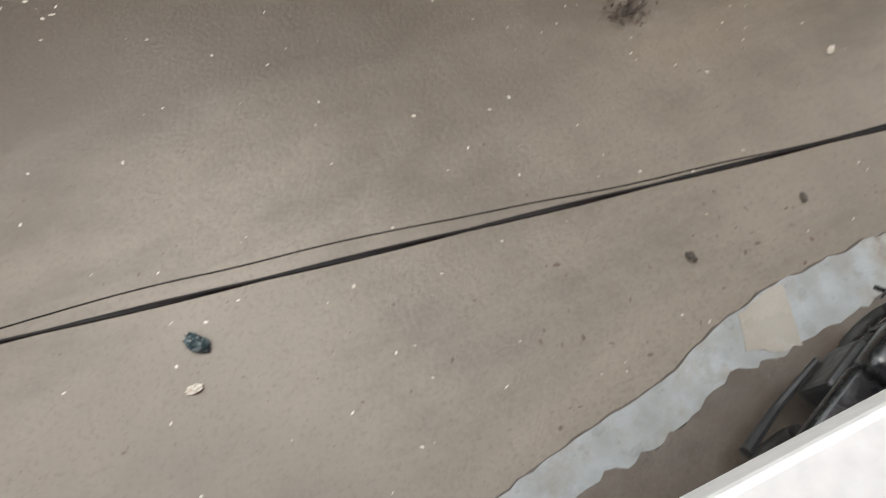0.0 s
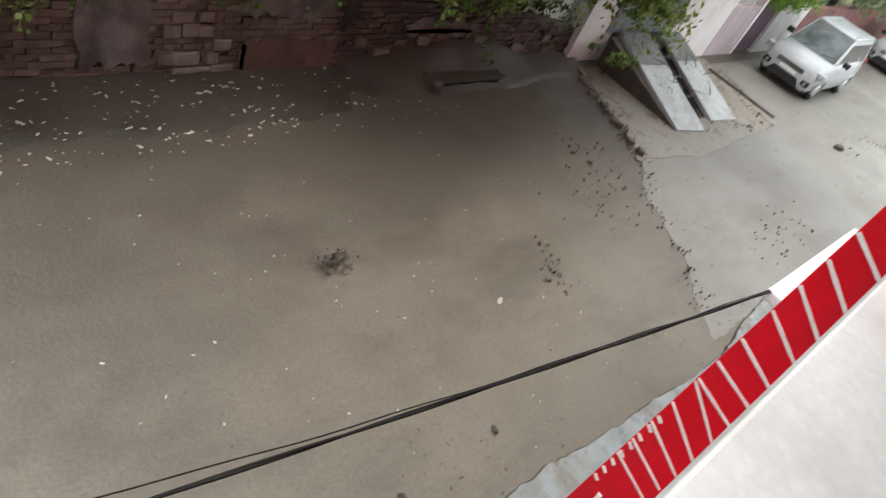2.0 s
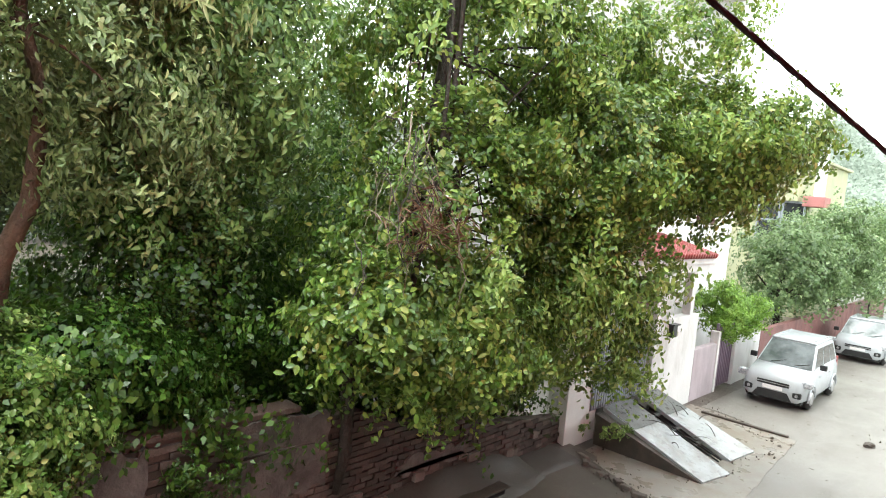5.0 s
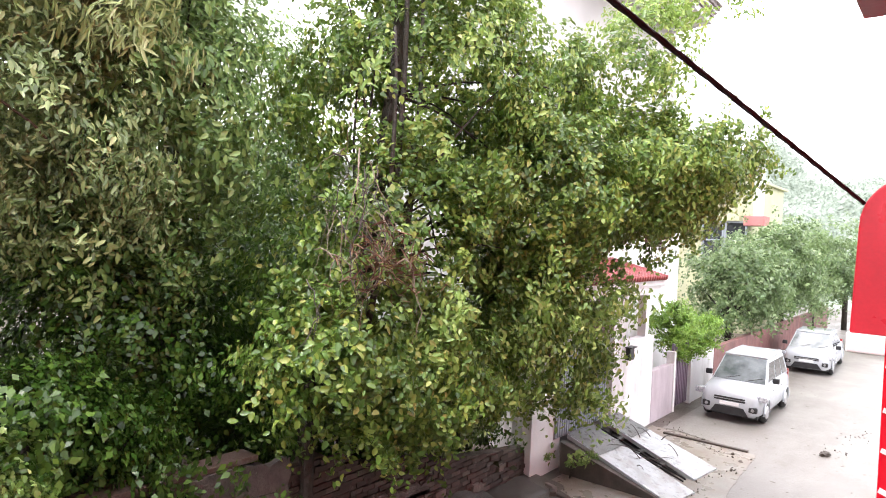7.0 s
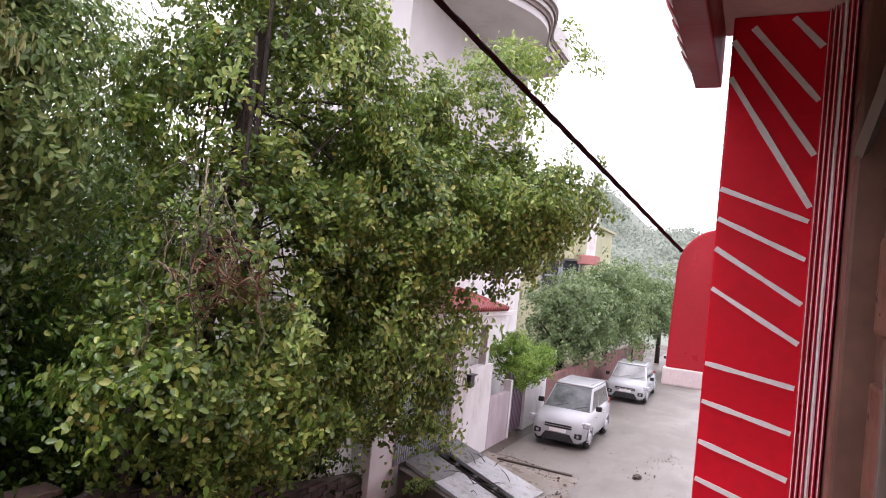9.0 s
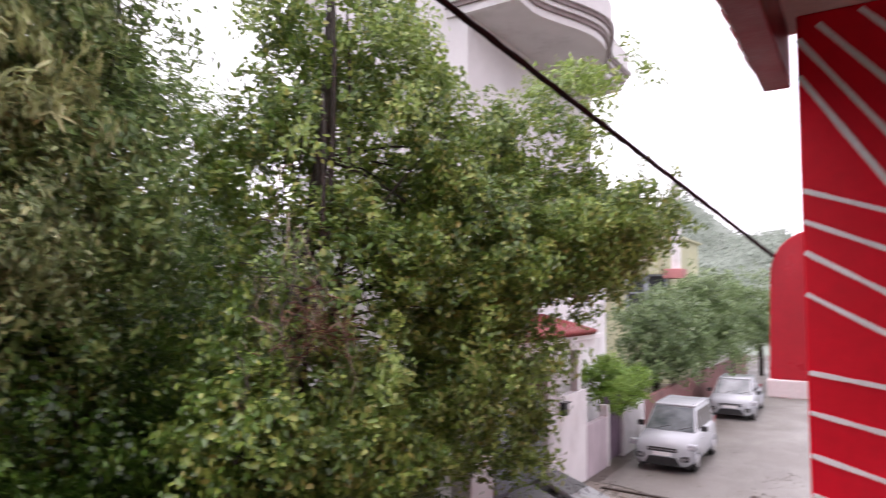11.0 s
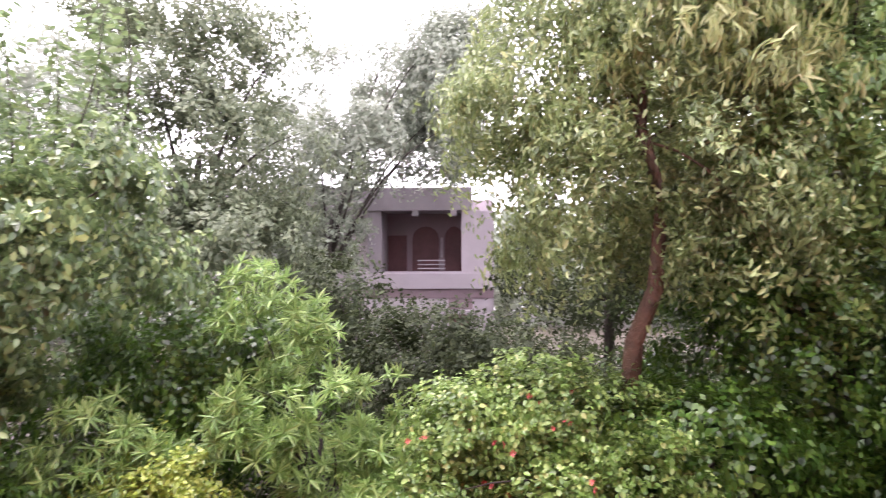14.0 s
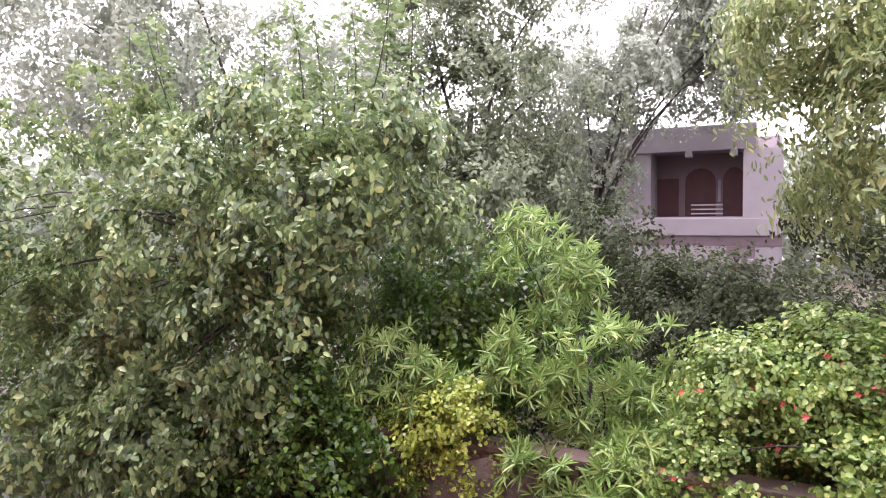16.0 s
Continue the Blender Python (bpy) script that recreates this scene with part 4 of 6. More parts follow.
def build_rubble():
    """Small stones washed together in lines on the street."""
    rr = random.Random(12)
    shapes = []
    for k in range(5):
        b = bmesh.new()
        bmesh.ops.create_icosphere(b, subdivisions=1, radius=1)
        for v in b.verts:
            v.co *= rr.uniform(0.6, 1.2)
        b.verts.index_update()
        shapes.append(b)
    lines = [((-3.6, 10.15), (-2.76, 9.2), 34, 0.2), ((-2.76, 9.2), (-1.84, 8.84), 24, 0.2), ((-1.84, 8.84), (-0.92, 7.95), 30, 0.2), ((-6.2, 11.3), (-3.7, 10.2), 150, 0.3), ((-2.7, 6.4), (-2.0, 6.1), 40, 0.2), ((-1.6, 12.3), (-1.0, 10.0), 40, 0.5), ((-1.7, 20.5), (-2.4, 17.6), 40, 0.5), ((-4.4, 9.6), (-2.7, 7.6), 90, 0.8), ((-5.9, 17.4), (-3.6, 15.6), 50, 0.3), ((-4.2, 12.0), (-3.5, 16.0), 40, 0.25)]
    bm = bmesh.new()
    for a, b, n, w in lines:
        for k in range(n):
            t = rr.random()
            x, y = a[0] + (b[0] - a[0]) * t + rr.gauss(0, w * 0.5), a[1] + (b[1] - a[1]) * t + rr.gauss(0, w * 0.5)
            r = rr.uniform(0.007, 0.024) * (2.0 if rr.random() < 0.08 else 1)
            m = Matrix.Translation((x, y, max(ground_height(x, y), 0.02) + r * 0.15)) @ Euler((rr.random() * 3, rr.random() * 3, rr.random() * 3)).to_matrix().to_4x4() @ Matrix.Diagonal((r * 1.4, r, r * 0.6, 1))
            src = rr.choice(shapes)
            vs = [bm.verts.new(m @ v.co) for v in src.verts]
            for f in src.faces:
                bm.faces.new([vs[v.index] for v in f.verts])
    tagged(part("rubble", bm, GRIT), "small muddy stones scattered over the wet street", "rubble", kind="stuff")


build_rubble()


def crumpled(name, x, y, r, mat, label, seed):
    """A crushed scrap lying on the mud."""
    bm = bmesh.new()
    bmesh.ops.create_icosphere(bm, subdivisions=3, radius=r)
    for v in bm.verts:
        d = v.co.normalized()
        k = 1 + 0.55 * noise.noise(d * 3.1 + Vector((seed, 0, 0))) + 0.3 * noise.noise(d * 8 + Vector((0, seed, 0)))
        v.co = Vector((d.x * r * k, d.y * r * 0.6 * k, max(-0.3 * r, d.z * r * 0.5 * k)))
    o = part(name, bm, mat)
    o.matrix_world = pose(x, y, ground_height(x, y) + 0.3 * r, 0, 0, 40 * seed)
    tagged(o, label, "litter")


crumpled("crushed_bag", -1.84, -1.05, 0.1, TEAL, "crushed dark teal plastic bag on the mud", 1)
crumpled("paper_scrap", -1.53, -1.16, 0.055, LITTER, "crumpled pale paper scrap on the mud", 2)
crumpled("paper_scrap", -2.2, 5.1, 0.05, LITTER, "small white paper scrap on the mud", 3)
crumpled("mud_clod", -1.02, 3.9, 0.045, STONE, "dark wet clod of soil", 4)
crumpled("mud_clod", -0.95, 2.72, 0.05, STONE, "dark wet clod of soil", 5)
crumpled("mud_clod", -2.35, 17.6, 0.14, STONE, "dark wet clod of soil", 6)


# ---- house across the street ----
def build_porch_house():
    w = tagged(part("wall_gate", boxed(-6.55, -6.32, 14.5, 17.0, 0, 2.4, 0.01), WHITEWASH), "white washed boundary wall with mud splashes", "wall", kind="structure")
    w = tagged(part("wall_corner", boxed(-6.68, -6.46, 11.15, 12.33, 0, 1.6, 0.01), WHITEWASH), "low white boundary wall beside the ramp", "wall", kind="structure")
    lamp = thing("wall_lamp", "small dark box lamp on the white wall", "wall lamp")
    part("body", boxed(-6.32, -6.2, 15.2, 15.45, 1.95, 2.25, 0.015), GRILLE, lamp)
    part("hood", boxed(-6.32, -6.15, 15.15, 15.5, 2.25, 2.28, 0.005), GRILLE, lamp)
    g = thing("sheet_gate", "grey corrugated sheet metal gate", "gate")
    part("gate_frame", boxed(-6.5, -6.45, 12.05, 14.45, 0.66, 2.6), STEEL, g)
    for k in range(24):
        y = 12.06 + 0.099 * k
        part("rib", boxed(-6.45, -6.42, y, y + 0.055, 0.68, 2.58, 0.006), GATE, g)
    p = thing("tiled_porch", "white porch with red tiled lean-to roof", "porch")
    for y0, y1 in ((12.4, 12.6), (14.5, 15.2), (16.42, 16.62)):
        part("column", boxed(-6.55, -6.33, y0, y1, 2.405, 3.5, 0.01), WHITEWASH, p)
    part("beam", boxed(-6.6, -6.28, 12.2, 17.6, 3.5, 3.72, 0.01), WHITEWASH, p)
    part("cornice", boxed(-6.7, -6.2, 12.1, 18.0, 3.72, 3.86, 0.02), WHITEWASH, p)
    # maroon slab painted in for the dark inside of the porch
    part("porch_dark_panel", boxed(-7.69, -7.5, 12.6, 17.6, 2.0, 3.7), MAROON, p, "dark panel standing in for the porch opening")
    roof = part("roof", prism([(-6.15, 3.93), (-7.69, 4.32), (-7.69, 4.2), (-6.15, 3.863)], (12.1, 17.3), "y"), TILE, p)
    for k in range(32):
        y = 12.2 + 0.16 * k
        part("tile", tube(bmesh.new(), [(-6.1, y, 3.93), (-6.8, y, 4.11), (-7.68, y, 4.33)], [0.07, 0.065, 0.06], 6), TILE, roof, smooth=True)
    low = tagged(part("wall_low", boxed(-6.5, -6.32, 17.02, 18.61, 0, 1.42, 0.02), PINKWALL), "low pale pink garden wall", "wall", kind="structure")
    tagged(part("wall_low_white", boxed(-6.5, -6.32, 20.26, 22.4, 0, 1.5, 0.02), WHITEWASH), "low white garden wall beside the lilac gate", "wall", kind="structure")
    low = tagged(part("wall_low_far", boxed(-6.5, -6.32, 22.42, 45, 0, 1.45, 0.02), REDWALL), "low dull red garden wall behind the car", "wall", kind="structure")
    for y in (18.62, 20.08):
        tagged(part("gate_post", boxed(-6.54, -6.3, y, y + 0.16, 0, 1.75, 0.02), WHITEWASH), "white square gate post", "post", "gate posts")
    gate = thing("lilac_gate", "closed lilac painted metal gate", "gate")
    part("leaf", boxed(-6.46, -6.4, 18.79, 20.07, 0.08, 1.95, 0.01), LILAC, gate)
    for k in range(9):
        y = 18.87 + 0.14 * k
        part("bar", boxed(-6.4, -6.375, y, y + 0.03, 0.12, 1.9), LILAC, gate)


GATE = surface("grey_blue_sheet", (0.38, 0.42, 0.46), (0.32, 0.36, 0.4), 4, (0.35, 0.5), 0.1, 50, 0.003, 0.3)
build_porch_house()


def bowed_slab(out, z0, z1):
    """A balcony slab whose street edge bows out in the middle; out: how far it oversails."""
    pts = [(-9.4, 14.66 - out), (-7.2 + out, 14.66 - out)]
    for k in range(17):
        y = 15.6 + 5.8 * k / 16
        pts.append((-7.2 + out + 0.85 * math.sin(math.pi * k / 16) ** 1.5, y))
    pts += [(-7.25 + out, 23.4 + out), (-9.4, 23.9 + out)]
    return prism(pts, (z0, z1), "z")


def build_tall_house():
    h = thing("tall_house", "tall weathered white house with a bowed balcony", "house")
    part("lower_wall", boxed(-23, -7.7, 12.4, 22.6, 0, 6.6), WHITEWASH, h)
    part("terrace", boxed(-23.2, -7.45, 12.2, 22.9, 6.6, 6.8, 0.03), WHITEWASH, h)
    part("upper_wall", boxed(-15, -8.75, 14.75, 24.2, 6.8, 16.0), GREYHOUSE, h)
    b = part("balcony", bowed_slab(0.0, 12.5, 12.72), GREYHOUSE, h)
    for k in range(4):
        part("rim", bowed_slab(0.07 + 0.07 * k, 12.72 + 0.13 * k, 12.85 + 0.13 * k), (GREYTRIM, GREYHOUSE)[k % 2], b, "stepped grey-brown rim")
    part("parapet", bowed_slab(0.2, 13.24, 13.9), GREYHOUSE, b)
    for x, y, z in ((-7.7, 13.6, 4.8), (-7.7, 16.6, 4.8), (-7.7, 19.6, 4.8), (-8.75, 16.2, 8.0), (-8.75, 20.4, 8.0)):
        wn = part("window", boxed(x - 0.02, x + 0.04, y, y + 1.1, z, z + 1.2), GLASS, h)
        for a, b2, c, d in ((y - 0.07, y, z - 0.05, z + 1.25), (y + 1.1, y + 1.17, z - 0.05, z + 1.25), (y, y + 1.1, z + 1.2, z + 1.26), (y, y + 1.1, z - 0.06, z)):
            part("frame", boxed(x - 0.04, x + 0.08, a, b2, c, d), MAROON, wn)


GREYTRIM = surface("grey_weathered_trim", (0.23, 0.185, 0.18), (0.16, 0.125, 0.12), 1.5, (0.5, 0.7), 0.1, 40)
build_tall_house()


# red turned pinkish in the colour itself to imitate distance haze
HAZEDRED = surface("hazed_red_ledge_paint", (0.5, 0.2, 0.19), (0.42, 0.17, 0.16), 2, (0.5, 0.7), 0.1, 40)


def build_yellow_house():
    h = thing("yellow_house", "pale yellow house with grey-green windows", "house")
    part("wall", boxed(-18, -9.3, 38, 48, 0, 6.2), YELLOW, h)
    part("upper_wall", boxed(-18, -9.7, 37.6, 48, 6.2, 8.6, 0.03), YELLOW, h)
    part("roof", boxed(-18, -9.5, 37.3, 48.4, 8.6, 8.75, 0.03), YELLOW, h)
    part("red_ledge", boxed(-9.45, -8.4, 37.4, 38.6, 5.95, 6.5, 0.05), HAZEDRED, h, "red parapet ledge coloured pale for distance haze")
    for x, z in ((-11.6, 4.2), (-10.4, 4.2)):
        wn = part("window", boxed(x, x + 0.95, 37.95, 38.02, z, z + 1.9), GLASS, h)
        for a, b, c, d in ((x - 0.12, x, z - 0.1, z + 2.0), (x + 0.95, x + 1.05, z - 0.1, z + 2.0), (x, x + 0.95, z + 1.9, z + 2.0), (x, x + 0.95, z + 0.9, z + 0.98)):
            part("frame", boxed(a, b, 37.85, 38.0, c, d), GATE, wn)
    part("post", boxed(-9.1, -8.65, 37.9, 38.3, 6.5, 11.5, 0.02), WHITEWASH, h)


build_yellow_house()


def build_garden_house():
    h = thing("garden_house", "pinkish white two storey house with arched verandah", "house")
    X, Y0, Y1 = -27.0, -5.2, 0.8
    part("wall", boxed(X - 8, X - 2.2, Y0 - 6, Y1, 0, 7.3), PINKWALL, h)
    part("lower_wall", boxed(X - 2.2, X, Y0 - 6, Y1, 0, 3.0), PINKPALE, h)
    part("balcony_band", boxed(X - 2.2, X + 0.15, Y0 - 6, Y1, 3.4, 4.06, 0.02), PINKPALE, h, "pale balcony band")
    part("ledge", boxed(X - 2.2, X + 0.05, Y0 - 6, Y1, 3.0, 3.4, 0.02), MAUVE, h, "mauve ledge")
    part("parapet", boxed(X - 2.2, X + 0.1, Y0 - 6, Y1 - 0.9, 6.68, 7.65, 0.02), MAUVEGREY, h, "grey mauve parapet")
    part("side_pier", boxed(X - 2.2, X + 0.02, -0.55, Y1, 4.06, 6.68, 0.01), PINKPALE, h)
    part("side_pier", boxed(X - 2.2, X + 0.02, -4.5, -3.92, 4.06, 6.68, 0.01), MAUVEGREY, h)
    for y in (-2.62, -1.0):
        part("bracket", boxed(X - 0.3, X + 0.12, y, y + 0.26, 6.45, 6.68, 0.02), MAUVEGREY, h)
    # the verandah's inner wall with arches: shade put into its mauve, dark slabs for openings
    part("inner_wall", boxed(X - 2.2, X - 2.0, -4.3, -0.55, 4.06, 6.68), MAUVE, h, "mauve verandah wall coloured dark for its shade")
    for y0, y1, z1, arch in ((-4.05, -3.05, 5.7, False), (-2.8, -1.6, 6.1, True), (-1.34, -0.5, 6.1, True)):
        pts = [(y0, 4.1), (y0, z1 - 0.55 if arch else z1)]
        if arch:
            c, r = (y0 + y1) / 2, (y1 - y0) / 2
            pts += [(c - r * math.cos(radians(22.5 * k)), z1 - 0.55 + 0.55 * math.sin(radians(22.5 * k))) for k in range(1, 8)]
        pts += [(y1, z1 - 0.55 if arch else z1), (y1, 4.1)]
        part("arch_dark_panel", prism(pts, (X - 2.01, X - 1.96), "x"), MAROON, h, "dark panel standing in for an arched opening")
    part("wall_panel", boxed(X - 2.0, X - 1.94, -1.52, -1.42, 4.7, 5.6, 0.01), PINKPALE, h)
    for k in range(3):
        part("rail", boxed(X - 0.15, X - 0.1, -2.4, -1.25, 4.22 + 0.17 * k, 4.27 + 0.17 * k), PINKPALE, h)
    part("rail", boxed(X - 0.15, X - 0.08, -3.9, -0.55, 4.06, 4.12), PINKPALE, h)
    wn = part("window", boxed(X, X + 0.03, -1.1, -0.2, 0.9, 2.35), MAROON, h)
    part("lintel", boxed(X, X + 0.3, -1.25, -0.05, 2.35, 2.5), PINKPALE, wn)
    part("dark_band", boxed(X, X + 0.04, -1.1, -0.1, 2.55, 2.98), MAUVE, wn)
    for y in (-1.1, -0.68, -0.26):
        part("mullion", boxed(X + 0.02, X + 0.07, y, y + 0.06, 0.9, 2.35), MAUVE, wn)


MAUVEGREY = surface("grey_mauve_paint", (0.32, 0.28, 0.31), (0.27, 0.235, 0.26), 1.0, (0.5, 0.7), 0.1, 40, 0.005, 0, (0.23, 0.2, 0.22))
PINKPALE = surface("pale_mauve_paint", (0.49, 0.43, 0.47), (0.42, 0.365, 0.4), 1.0, (0.5, 0.7), 0.1, 40, 0.005, 0, (0.42, 0.37, 0.4))
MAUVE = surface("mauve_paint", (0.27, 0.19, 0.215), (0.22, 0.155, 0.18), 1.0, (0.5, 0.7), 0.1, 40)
build_garden_house()


# ---- parked cars ----
def loft(stations, mat, name, parent, label=""):
    """A closed skin through rings of equal length."""
    bm = bmesh.new()
    rings = [[bm.verts.new(p) for p in ring] for ring in stations]
    n = len(rings[0])
    for a, b in zip(rings, rings[1:]):
        for k in range(n):
            bm.faces.new((a[k], a[(k + 1) % n], b[(k + 1) % n], b[k]))
    bm.faces.new(rings[0][::-1])
    bm.faces.new(rings[-1])
    bmesh.ops.recalc_face_normals(bm, faces=bm.faces)
    return part(name, bm, mat, parent, label, smooth=True)


def ring(y, w, z0, z1, wt, y1=None):
    """A car section: sill, flank and shoulder, mirrored; y1: where its upper edge lies."""
    y1 = y if y1 is None else y1
    half = [(w * 0.86, y, z0), (w * 0.98, y, z0 + 0.12 * (z1 - z0)), (w, y, z0 + 0.5 * (z1 - z0)), (w * 0.985, (y + y1) / 2, z0 + 0.8 * (z1 - z0)), (wt, y1, z1)]
    return half + [(-x, a, z) for x, a, z in reversed(half)]


def build_car(name, label, at, length, width, height, bonnet, sedan=False):
    c = thing(name, label, "car", "parked cars", at)
    L, W = length / 2, width / 2
    belt = height * 0.6
    rows = [ring(-L, W * 0.72, 0.24, bonnet * 0.72, W * 0.66), ring(-L + 0.08, W * 0.88, 0.2, bonnet * 0.86, W * 0.78), ring(-L + 0.3, W * 0.96, 0.2, bonnet * 0.95, W * 0.84), ring(-L + 0.75, W, 0.2, bonnet, W * 0.88), ring(-L + 1.05, W, 0.2, belt, W * 0.92), ring(0, W, 0.2, belt + 0.02, W * 0.93), ring(L - 0.9, W, 0.2, belt + 0.04, W * 0.93), ring(L - 0.2, W * 0.97, 0.22, belt + 0.02, W * 0.88), ring(L, W * 0.88, 0.3, belt * 0.92, W * 0.8)]
    loft(rows, SILVER, "body", c)
    f0, f1, r1, r0 = -L + 0.85, -L + 1.55, (L - 1.25 if sedan else L - 0.3), (L - 0.55 if sedan else L - 0.08)
    base, top = W * 0.91, W * 0.74
    zb, zt = belt - 0.02, height
    # cabin: glass core with painted roof and pillars outside it
    corners = [(-base, f0, zb), (base, f0, zb), (base, r0, zb), (-base, r0, zb), (-top, f1, zt - 0.06), (top, f1, zt - 0.06), (top, r1, zt - 0.06), (-top, r1, zt - 0.06)]
    V = [Vector(p) for p in corners]

    def pane(nm, q, mat, grow, out):
        bm = bmesh.new()
        cen = sum(q, Vector()) / 4
        nrm = (q[1] - q[0]).cross(q[2] - q[0]).normalized()
        if nrm.dot(cen - Vector((0, 0, zb + 0.2))) < 0:
            nrm = -nrm
        a = [bm.verts.new(cen + (p - cen) * grow + nrm * out) for p in q]
        b = [bm.verts.new(cen + (p - cen) * grow - nrm * 0.02) for p in q]
        bm.faces.new(a)
        bm.faces.new(b[::-1])
        for i in range(4):
            bm.faces.new((a[i], b[i], b[(i + 1) % 4], a[(i + 1) % 4]))
        bmesh.ops.recalc_face_normals(bm, faces=bm.faces)
        return part(nm, bm, mat, c)

    bm = bmesh.new()
    vs = [bm.verts.new(p) for p in V]
    for q in ((0, 1, 5, 4), (1, 2, 6, 5), (2, 3, 7, 6), (3, 0, 4, 7), (4, 5, 6, 7), (3, 2, 1, 0)):
        bm.faces.new([vs[i] for i in q])
    bmesh.ops.recalc_face_normals(bm, faces=bm.faces)
    bmesh.ops.bevel(bm, geom=list(bm.edges), offset=0.05, segments=3, affect="EDGES", profile=0.6)
    part("cabin", bm, SILVER, c, smooth=True)
    pane("windscreen", [V[0], V[1], V[5], V[4]], SCREEN, 0.93, 0.006)
    pane("rear_screen", [V[2], V[3], V[7], V[6]], GLASS, 0.86, 0.006)
    for a, b, e, d in ((1, 2, 6, 5), (0, 3, 7, 4)):
        for u0, u1 in ((0.06, 0.36), (0.39, 0.68), (0.71, 0.93)):
            lo0, lo1 = V[a].lerp(V[b], u0), V[a].lerp(V[b], u1)
            hi0, hi1 = V[d].lerp(V[e], max(0.03, u0 - 0.02)), V[d].lerp(V[e], u1)
            pane("side_window", [lo0.lerp(hi0, 0.1), lo1.lerp(hi1, 0.1), lo1.lerp(hi1, 0.86), lo0.lerp(hi0, 0.86)], GLASS, 0.98, 0.006)
    # roof panel
    box_roof = boxed(-top * 0.98, top * 0.98, f1 - 0.02, r1 + 0.05, zt - 0.08, zt, 0.035)
    part("roof", box_roof, SILVER, c, smooth=True)
    for s in (-1, 1):
        part("roof_rail", boxed(s * top * 0.86 - 0.015, s * top * 0.86 + 0.015, f1 + 0.1, r1 - 0.1, zt, zt + 0.035, 0.008), SILVER, c)
        part("headlight", boxed(s * W * 0.72 - 0.17, s * W * 0.72 + 0.13, -L + 0.02, -L + 0.25, bonnet * 0.66, bonnet * 0.83, 0.04, Matrix.Rotation(s * 0.12, 4, "Z")), HEADLAMP, c, "clear headlight")
        fog = part("fog_lamp", boxed(s * W * 0.74 - 0.11, s * W * 0.74 + 0.11, -L - 0.01, -L + 0.12, 0.34, 0.5, 0.04), GRILLE, c, "black fog lamp housing")
        bm = bmesh.new()
        bmesh.ops.create_cone(bm, cap_ends=True, segments=16, radius1=0.045, radius2=0.04, depth=0.03, matrix=Matrix.Translation((s * W * 0.74, -L - 0.012, 0.42)) @ Matrix.Rotation(radians(90), 4, "X"))
        part("lens", bm, STEEL, fog)
        part("mirror", boxed(s * (W + 0.09) - 0.09, s * (W + 0.09) + 0.09, f0 + 0.25, f0 + 0.37, belt + 0.02, belt + 0.17, 0.03), GRILLE, c, "black door mirror")
        part("tail_light", boxed(s * W * 0.86 - 0.05, s * W * 0.86 + 0.05, L - 0.12, L - 0.01, belt * 0.7, belt + 0.1, 0.02), TILE, c)
        for y in (-0.55, 0.5):
            part("door_handle", boxed(s * W - 0.01, s * W + 0.02, y, y + 0.16, belt * 0.8, belt * 0.8 + 0.03, 0.008), SILVER, c)
        for y in (-L + 0.68, L - 0.62):
            bm = bmesh.new()
            bmesh.ops.create_cone(bm, cap_ends=True, segments=28, radius1=0.29, radius2=0.29, depth=0.19, matrix=Matrix.Translation((s * (W - 0.1), y, 0.29)) @ Matrix.Rotation(radians(90), 4, "Y"))
            bmesh.ops.bevel(bm, geom=[e for e in bm.edges if len(e.link_faces) == 2 and e.calc_face_angle(0) > 1], offset=0.03, segments=2, affect="EDGES")
            wh = part("wheel", bm, RUBBER, c, smooth=True)
            bm = bmesh.new()
            bmesh.ops.create_cone(bm, cap_ends=True, segments=20, radius1=0.19, radius2=0.16, depth=0.03, matrix=Matrix.Translation((s * (W + 0.002), y, 0.29)) @ Matrix.Rotation(radians(90 * s), 4, "Y"))
            part("rim", bm, STEEL, wh)
            bm = bmesh.new()
            tube(bm, [(s * (W + 0.003), y + 0.35 * math.cos(radians(a)), 0.29 + 0.35 * math.sin(radians(a))) for a in range(-8, 189, 14)], 0.028, 5)
            part("arch_trim", bm, SILVER, c)
    part("grille", boxed(-W * 0.5, W * 0.5, -L - 0.012, -L + 0.06, bonnet * 0.58, bonnet * 0.7, 0.02), GRILLE, c)
    part("grille_bar", boxed(-W * 0.52, W * 0.52, -L - 0.022, -L + 0.02, bonnet * 0.63, bonnet * 0.65, 0.006), STEEL, c, "chrome grille bar")
    part("lower_intake", prism([(-W * 0.62, 0.22), (W * 0.62, 0.22), (W * 0.45, 0.43), (-W * 0.45, 0.43)], (-L - 0.012, -L + 0.08), "y", 0.015), GRILLE, c)
    part("number_plate", boxed(-0.25, 0.25, -L - 0.025, -L - 0.012, 0.46, 0.56, 0.004), WHITEPAINT, c)
    part("underbody", boxed(-W * 0.85, W * 0.85, -L + 0.15, L - 0.15, 0.16, 0.3), GRILLE, c)
    for s in (-0.35, 0.25):
        part("wiper", tube(bmesh.new(), [(s, f0 + 0.02, zb + 0.06), (s + 0.35, f0 + 0.16, zb + 0.15)], 0.01, 5), GRILLE, c)
    return c


build_car("hatchback", "silver white tall hatchback parked by the wall", pose(-4.85, 20.7, 0.02, 0, 0, 0), 3.65, 1.62, 1.67, 0.98)
build_car("van", "white van parked behind the saloon car", pose(-3.2, 38.5, 0.02, 0, 0, 2), 4.2, 1.75, 1.95, 1.0)
build_car("sedan", "white saloon car parked under the street trees", pose(-4.7, 30.6, 0.02, 0, 0, 2), 4.4, 1.7, 1.5, 0.92, True)


